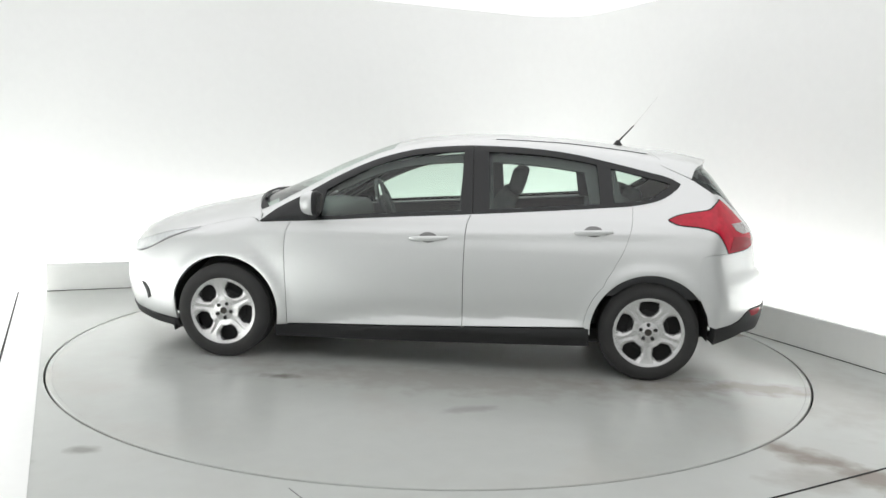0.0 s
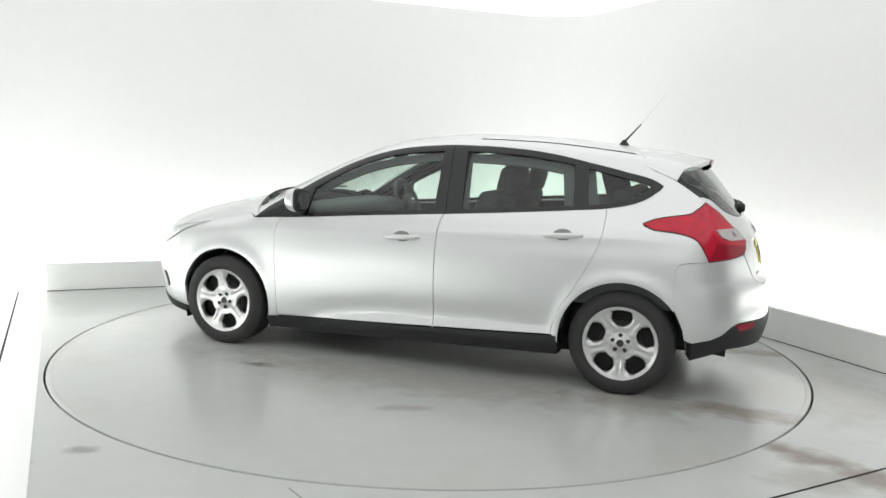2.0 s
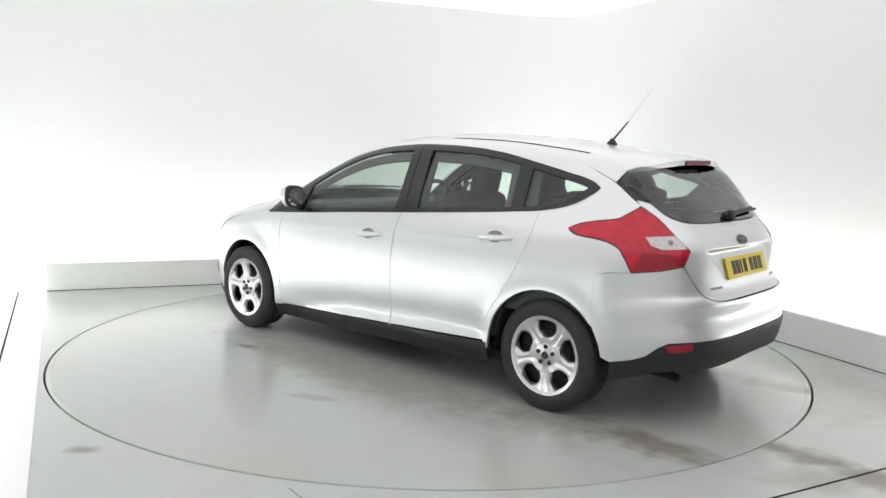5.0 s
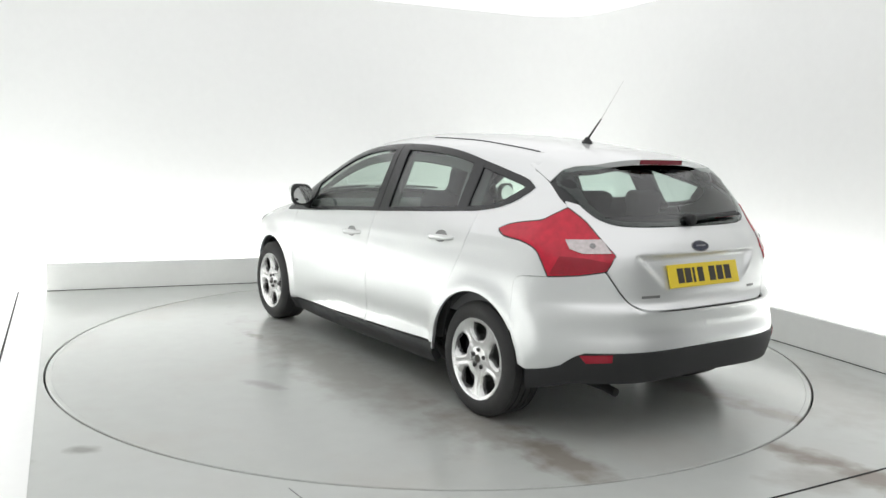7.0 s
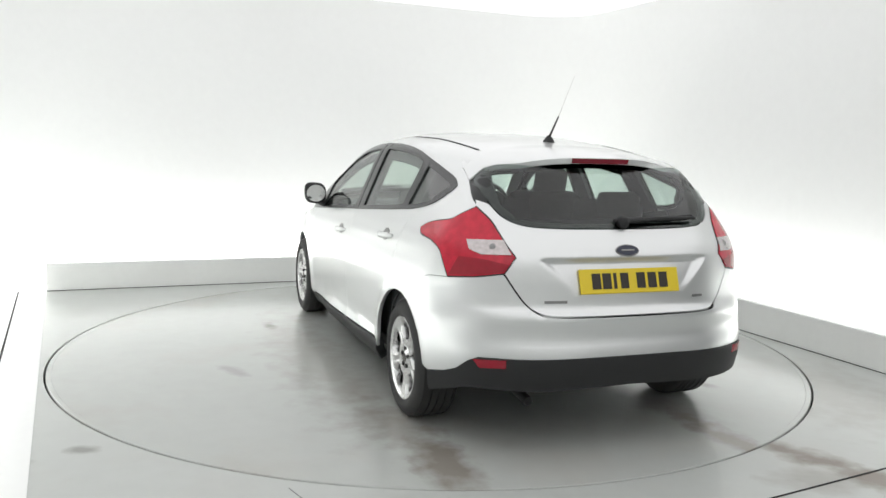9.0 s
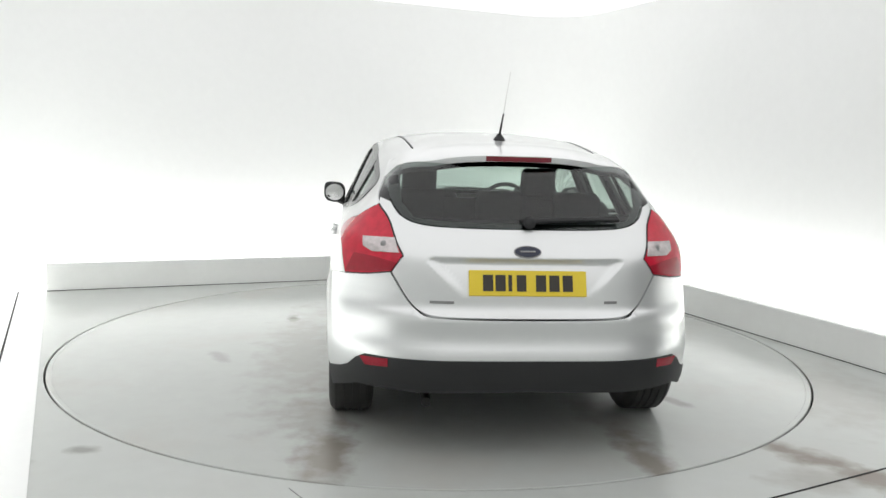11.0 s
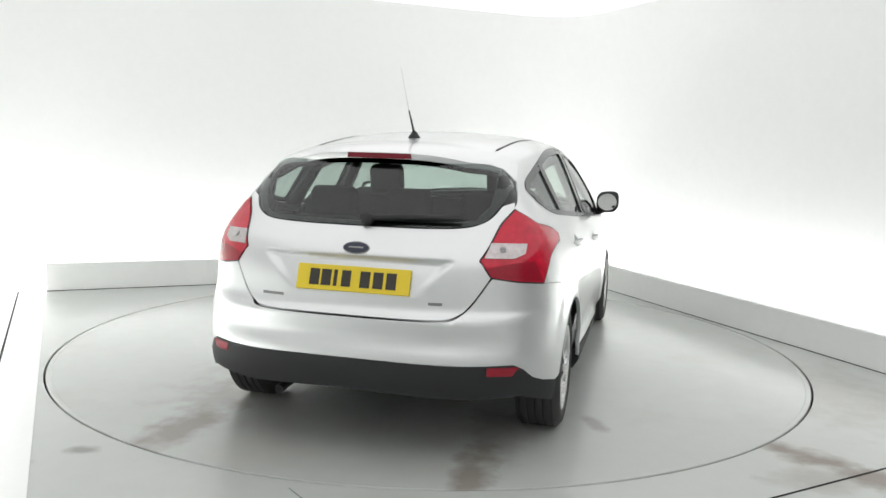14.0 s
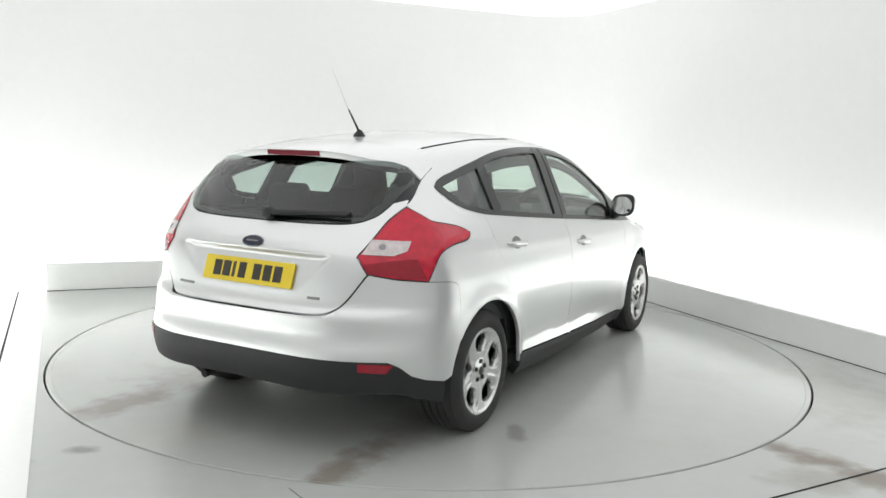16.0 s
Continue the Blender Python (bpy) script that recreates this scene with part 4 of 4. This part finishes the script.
def wheel(car, hub, s):
    """Tyre with shoulders and grooves, five-spoke trim, drum, nuts and badge."""
    w = new("wheel")
    w.parent = car
    yc = .868 if hub < 0 else .900
    w.matrix_local = Matrix.Translation((hub + CAR_AT[0], s * yc + CAR_AT[1], HUB_Z)) @ pose(0, 0, 0, 0, 0, 0 if s > 0 else 180) @ pose(0, 0, 0, 0, 11 if hub > 0 else 36, 0)
    tagged(w, "black tyre on a five-spoke silver wheel")
    R = HUB_Z
    prof = [(.210, -.03), (.214, -.005), (.224, .004), (.247, .006), (.270, .001), (.286, -.012), (.297, -.024), (R - .002, -.036)]
    y = -.036
    for g in range(4):
        y2 = y - .028
        prof += [(R, y - .003), (R, y2), (R - .008, y2 - .001), (R - .008, y2 - .008), (R, y2 - .009)]
        y = y2 - .009
    prof += [(R - .002, -.19), (.28, -.205), (.24, -.215), (.205, -.20)]
    part("tyre", lathe(prof, 72), RUBBER, w, "black rubber tyre", True)
    # outer ring of the trim
    part("trim_ring", lathe([(.189, -.028), (.191, -.0095), (.202, -.004), (.211, -.002), (.216, -.008), (.212, -.03)], 72), ALLOY, w, "silver wheel trim ring", True)
    part("hub_cap", lathe([(.074, -.045), (.072, -.026), (.060, -.020), (.034, -.020), (.030, -.017), (0, -.016)], 40), ALLOY, w, "", True)
    bm = bmesh.new()
    n, m = 26, 12
    grid = []
    for i in range(n + 1):
        r = .060 + (.194 - .060) * i / n
        t = i / n
        e = min(max((r - .098) / .096, 0.0), 1.0)
        hole = (.040 + .042 * e) * max(math.sin(math.pi * e), 0) ** .36 if 0 < e < 1 else 0.0
        hw = r * radians(36) - hole * .9
        row = []
        for j in range(m + 1):
            u = j / m * 2 - 1
            dome = -.022 + .014 * t - .016 * abs(u) ** 4 * min(1, hole / .02) - .007 * math.exp(-(u / .30) ** 2) * math.sin(math.pi * t)
            a = hw * u / r
            row.append(bm.verts.new((r * math.sin(a), dome, r * math.cos(a))))
        grid.append(row)
    for i in range(n):
        for j in range(m):
            bm.faces.new((grid[i][j], grid[i][j + 1], grid[i + 1][j + 1], grid[i + 1][j]))
    ret = bmesh.ops.extrude_edge_only(bm, edges=[e for e in bm.edges if e.is_boundary])
    for v in ret["geom"]:
        if isinstance(v, bmesh.types.BMVert):
            v.co.y -= .022
    bmesh.ops.recalc_face_normals(bm, faces=bm.faces[:])
    me = None
    for k in range(5):
        if me is None:
            o = part("spoke", bm, ALLOY, w, "", True)
            me = o.data
        else:
            o = new("spoke", me)
            o.parent = w
        o.matrix_local = pose(0, 0, 0, 0, 72 * k, 0)
    for k in range(5):
        b = lathe([(.0115, -.024), (.0115, -.014), (.008, -.012), (0, -.012)], 8)
        o = part("wheel_nut", b, DARK, w)
        a = radians(72 * k + 36)
        o.matrix_local = Matrix.Translation((.047 * math.sin(a), -.001, .047 * math.cos(a)))
    part("wheel_badge", lathe([(.022, -.02), (.021, -.0145), (0, -.0135)], 24), INK, w, "", True)
    # drum coloured near-black to put shade behind the openings between the spokes
    part("brake_drum", lathe([(.20, -.20), (.20, -.085), (.13, -.08), (.125, -.065), (0, -.065)], 40), DARK, w, "", True)


def underside(car):
    ox, oy = CAR_AT
    bm = box(2.9, 1.30, .10, pose(ox, oy, .22), .02)
    box(1.9, 1.46, .08, pose(ox, oy, .20), .02, 2, bm)
    box(.50, 1.05, .10, pose(ox - 1.70, oy, .33), .03, 2, bm)
    box(.5, 1.1, .12, pose(ox + 1.72, oy, .26), .03, 2, bm)
    part("floor_pan", bm, DARK, car, "dark underbody")
    pts = [(ox - 1.55, oy + .42, .22), (ox - 1.80, oy + .42, .215), (ox - 1.88, oy + .42, .205)]
    part("exhaust_pipe", tube(pts, .022, 14), DARK, car, "", True)
    pts = [(ox - 1.324, oy - .75, .25), (ox - 1.324, oy + .75, .25)]
    part("rear_axle", tube(pts, .035, 10), DARK, car, "", True)
    # aerial
    p = chart_top(np.array([(-1.16, 0.0)]))[0]
    b = Vector((p[0] + ox, p[1] + oy, p[2]))
    bm = lathe([(.034, -.004), (.030, .006), (.018, .022), (.010, .034), (0, .036)], 18)
    bmesh.ops.transform(bm, matrix=Matrix.Translation(b) @ pose(0, 0, 0, 90), verts=bm.verts[:])
    bmesh.ops.recalc_face_normals(bm, faces=bm.faces[:])
    base = part("aerial_base", bm, BLACK, car, "black aerial base", True)
    d = Vector((-.60, 0, .80)).normalized()
    part("aerial_spring", tube([b + Vector((0, 0, .02)), b + d * .17], .0065, 8, .6), BLACK, base, "", True)
    part("aerial_rod", tube([b + d * .17, b + d * .42], .0020, 6, .6), PALE, base, "", True)


def cabin(car):
    ox, oy = CAR_AT

    def seat(x, y, wid):
        e = new("front_seat" if wid < .7 else "rear_seat")
        e.parent = car
        tagged(e, "charcoal cloth car seat")
        bm = box(.50, wid, .16, pose(x + .24 + ox, y + oy, .50, 0, -6), .05, 3)
        part("seat_cushion", bm, CLOTH, e, "", True)
        bm = box(.14, wid, .62, pose(x - .10 + ox, y + oy, .80, 0, -20), .05, 3)
        part("seat_backrest", bm, CLOTH, e, "", True)
        ys = [0] if wid < .7 else [-.42, 0, .42]
        for yy in ys:
            bm = box(.10, .21 if wid < .7 else .25, .17, pose(x - .26 + ox, y + yy + oy, 1.165 if wid < .7 else 1.06, 0, -14), .035, 3)
            part("headrest", bm, CLOTH, e, "", True)
    seat(-.24, .37, .50)
    seat(-.24, -.37, .50)
    seat(-.96, 0, 1.24)
    # dashboard
    bm = box(.42, 1.40, .30, pose(.88 + ox, oy, .80), .08, 3)
    box(.30, 1.36, .06, pose(1.04 + ox, oy, .91, 0, 8), .025, 2, bm)
    part("dashboard", bm, TRIM, car, "grey dashboard", True)
    # steering wheel on the right-hand side
    bm = bmesh.new()
    pts = [(0.185 * math.cos(a), 0.185 * math.sin(a), 0) for a in np.linspace(0, 2 * math.pi, 33)]
    bm = tube(pts, .016, 8)
    for a in (90, 210, 330):
        c = Vector((.09 * math.cos(radians(a)), .09 * math.sin(radians(a)), 0))
        box(.19, .03, .02, Matrix.Translation(c) @ pose(0, 0, 0, 0, 0, a), .006, 2, bm)
    box(.13, .11, .05, Matrix(), .02, 2, bm)
    bmesh.ops.transform(bm, matrix=pose(.52 + ox, -.37 + oy, .93, 0, -66, 0), verts=bm.verts[:])
    part("steering_wheel", bm, TRIM, car, "", True)
    # parcel shelf and boot
    bm = box(.46, 1.16, .03, pose(-1.50 + ox, oy, .985), .01)
    part("parcel_shelf", bm, CLOTH, car)
    bm = box(.03, 1.2, .5, pose(-1.32 + ox, oy, .74), .01)
    part("boot_wall", bm, CLOTH, car)
    # headliner
    xs = [.22 - 1.5 * i / 20 for i in range(21)]
    L = chart_top(np.array([(x, .49) for x in xs]))
    sheet("headliner", LINER, car, np.concatenate([L + (L * (1, -1, 1) - L) * k / 8 - np.array((0, 0, .05)) for k in range(9)]),
          [[k * 21 + i, k * 21 + i + 1, (k + 1) * 21 + i + 1, (k + 1) * 21 + i] for k in range(8) for i in range(20)],
          np.tile((0, 0, -1.0), (189, 1)), -0.02, 1, "pale headliner")
    for s in (1, -1):
        for x0, x1 in ((.86, -.19), (-.21, -1.0)):
            o = line(belt, x0, x1, 8, .022) + [(x1, .34), (x0, .34)]
            panel("door_card", o, chart_side, TRIM, car, 0, 0.1, 0.02, lift=-0.075, mirror=s)
        ct = [(x, z - .030) for x, z in line(cant, .62, -1.02, 26)]
        panel("inner_cantrail", ct + [(x, max(z - .052, belt(x) + .02)) for x, z in ct[::-1]], chart_side, TRIM, car, 0, 0.1, 0.02, lift=-0.035, mirror=s)
        panel("inner_rear_post", [(-.955, 1.03), (-1.15, 1.05), (-1.10, 1.275), (-.90, 1.32)], chart_side, TRIM, car, 0, 0.1, 0.02, lift=-0.035, mirror=s)
        panel("inner_windscreen_pillar", [(.98, .93), (.90, .95), (.50, 1.19), (.30, 1.265), (.28, 1.30), (.55, 1.19), (.82, 1.03)], chart_side, TRIM, car, 0, 0.1, 0.02, lift=-0.04, mirror=s)
        panel("inner_pillar", [(-.15, .96), (-.37, .96), (-.34, 1.36), (-.17, 1.36)], chart_side, TRIM, car, 0, 0.1, 0.02, lift=-0.03, mirror=s)
        panel("inner_rear_side", [(-1.05, .50), (-1.05, 1.02), (-1.25, 1.05), (-1.50, 1.06), (-1.62, 1.0), (-1.62, .5)], chart_side, TRIM, car, 0, 0.1, 0.02, lift=-0.07, mirror=s)
    bm = box(.05, .14, .03, pose(-1.585 + ox, -.075 + oy, 1.302), .008)
    part("brake_light_housing", bm, BLACK, car, "", True)
    bm = box(.02, .22, .06, pose(.42 + ox, oy, 1.30), .012)
    part("rear_view_mirror", bm, BLACK, car, "", True)


BROWN, GREY = (0.20, 0.165, 0.135), (0.22, 0.215, 0.20)
for at, size, turn, col, k in (((-2.10, .66), (.46, .13), -6, BROWN, .7), ((-2.10, -.775), (.34, .11), 4, BROWN, .7), ((-1.6, .72), (.5, .16), 10, BROWN, .35), ((-1.6, -.78), (.5, .16), 10, BROWN, .3),
                               ((.772, 1.015), (.11, .055), 5, GREY, .95), ((-.37, 1.40), (.16, .06), 20, GREY, .4), ((-1.34, -1.243), (.13, .05), 30, GREY, .6), ((-.3, .88), (1.5, .28), 0, BROWN, .3)):
    stain(DECK, at, size, turn, col, k)
for at, size, turn, col, k in (((1.768, -1.989), (.30, .11), -45, BROWN, 1.0), ((1.97, -2.235), (.2, .15), -22, BROWN, .9), ((1.75, -2.225), (.35, .15), 10, BROWN, .45), ((-1.526, -2.122), (.085, .05), 0, GREY, .9), ((2.337, -.95), (.5, .7), 0, BROWN, .3), ((-1.708, -2.27), (.05, .03), 0, GREY, .4)):
    stain(FLOOR, at, size, turn, col, k)
room()
deck = turntable()
hatchback = build_car()


def motions():
    rows = [(t * 0.5, pose(0, 0, 0, 0, 0, TURN0 + RATE * t * 0.5)) for t in range(33)]
    walk(deck, rows)
    walk(hatchback, rows)


motions()
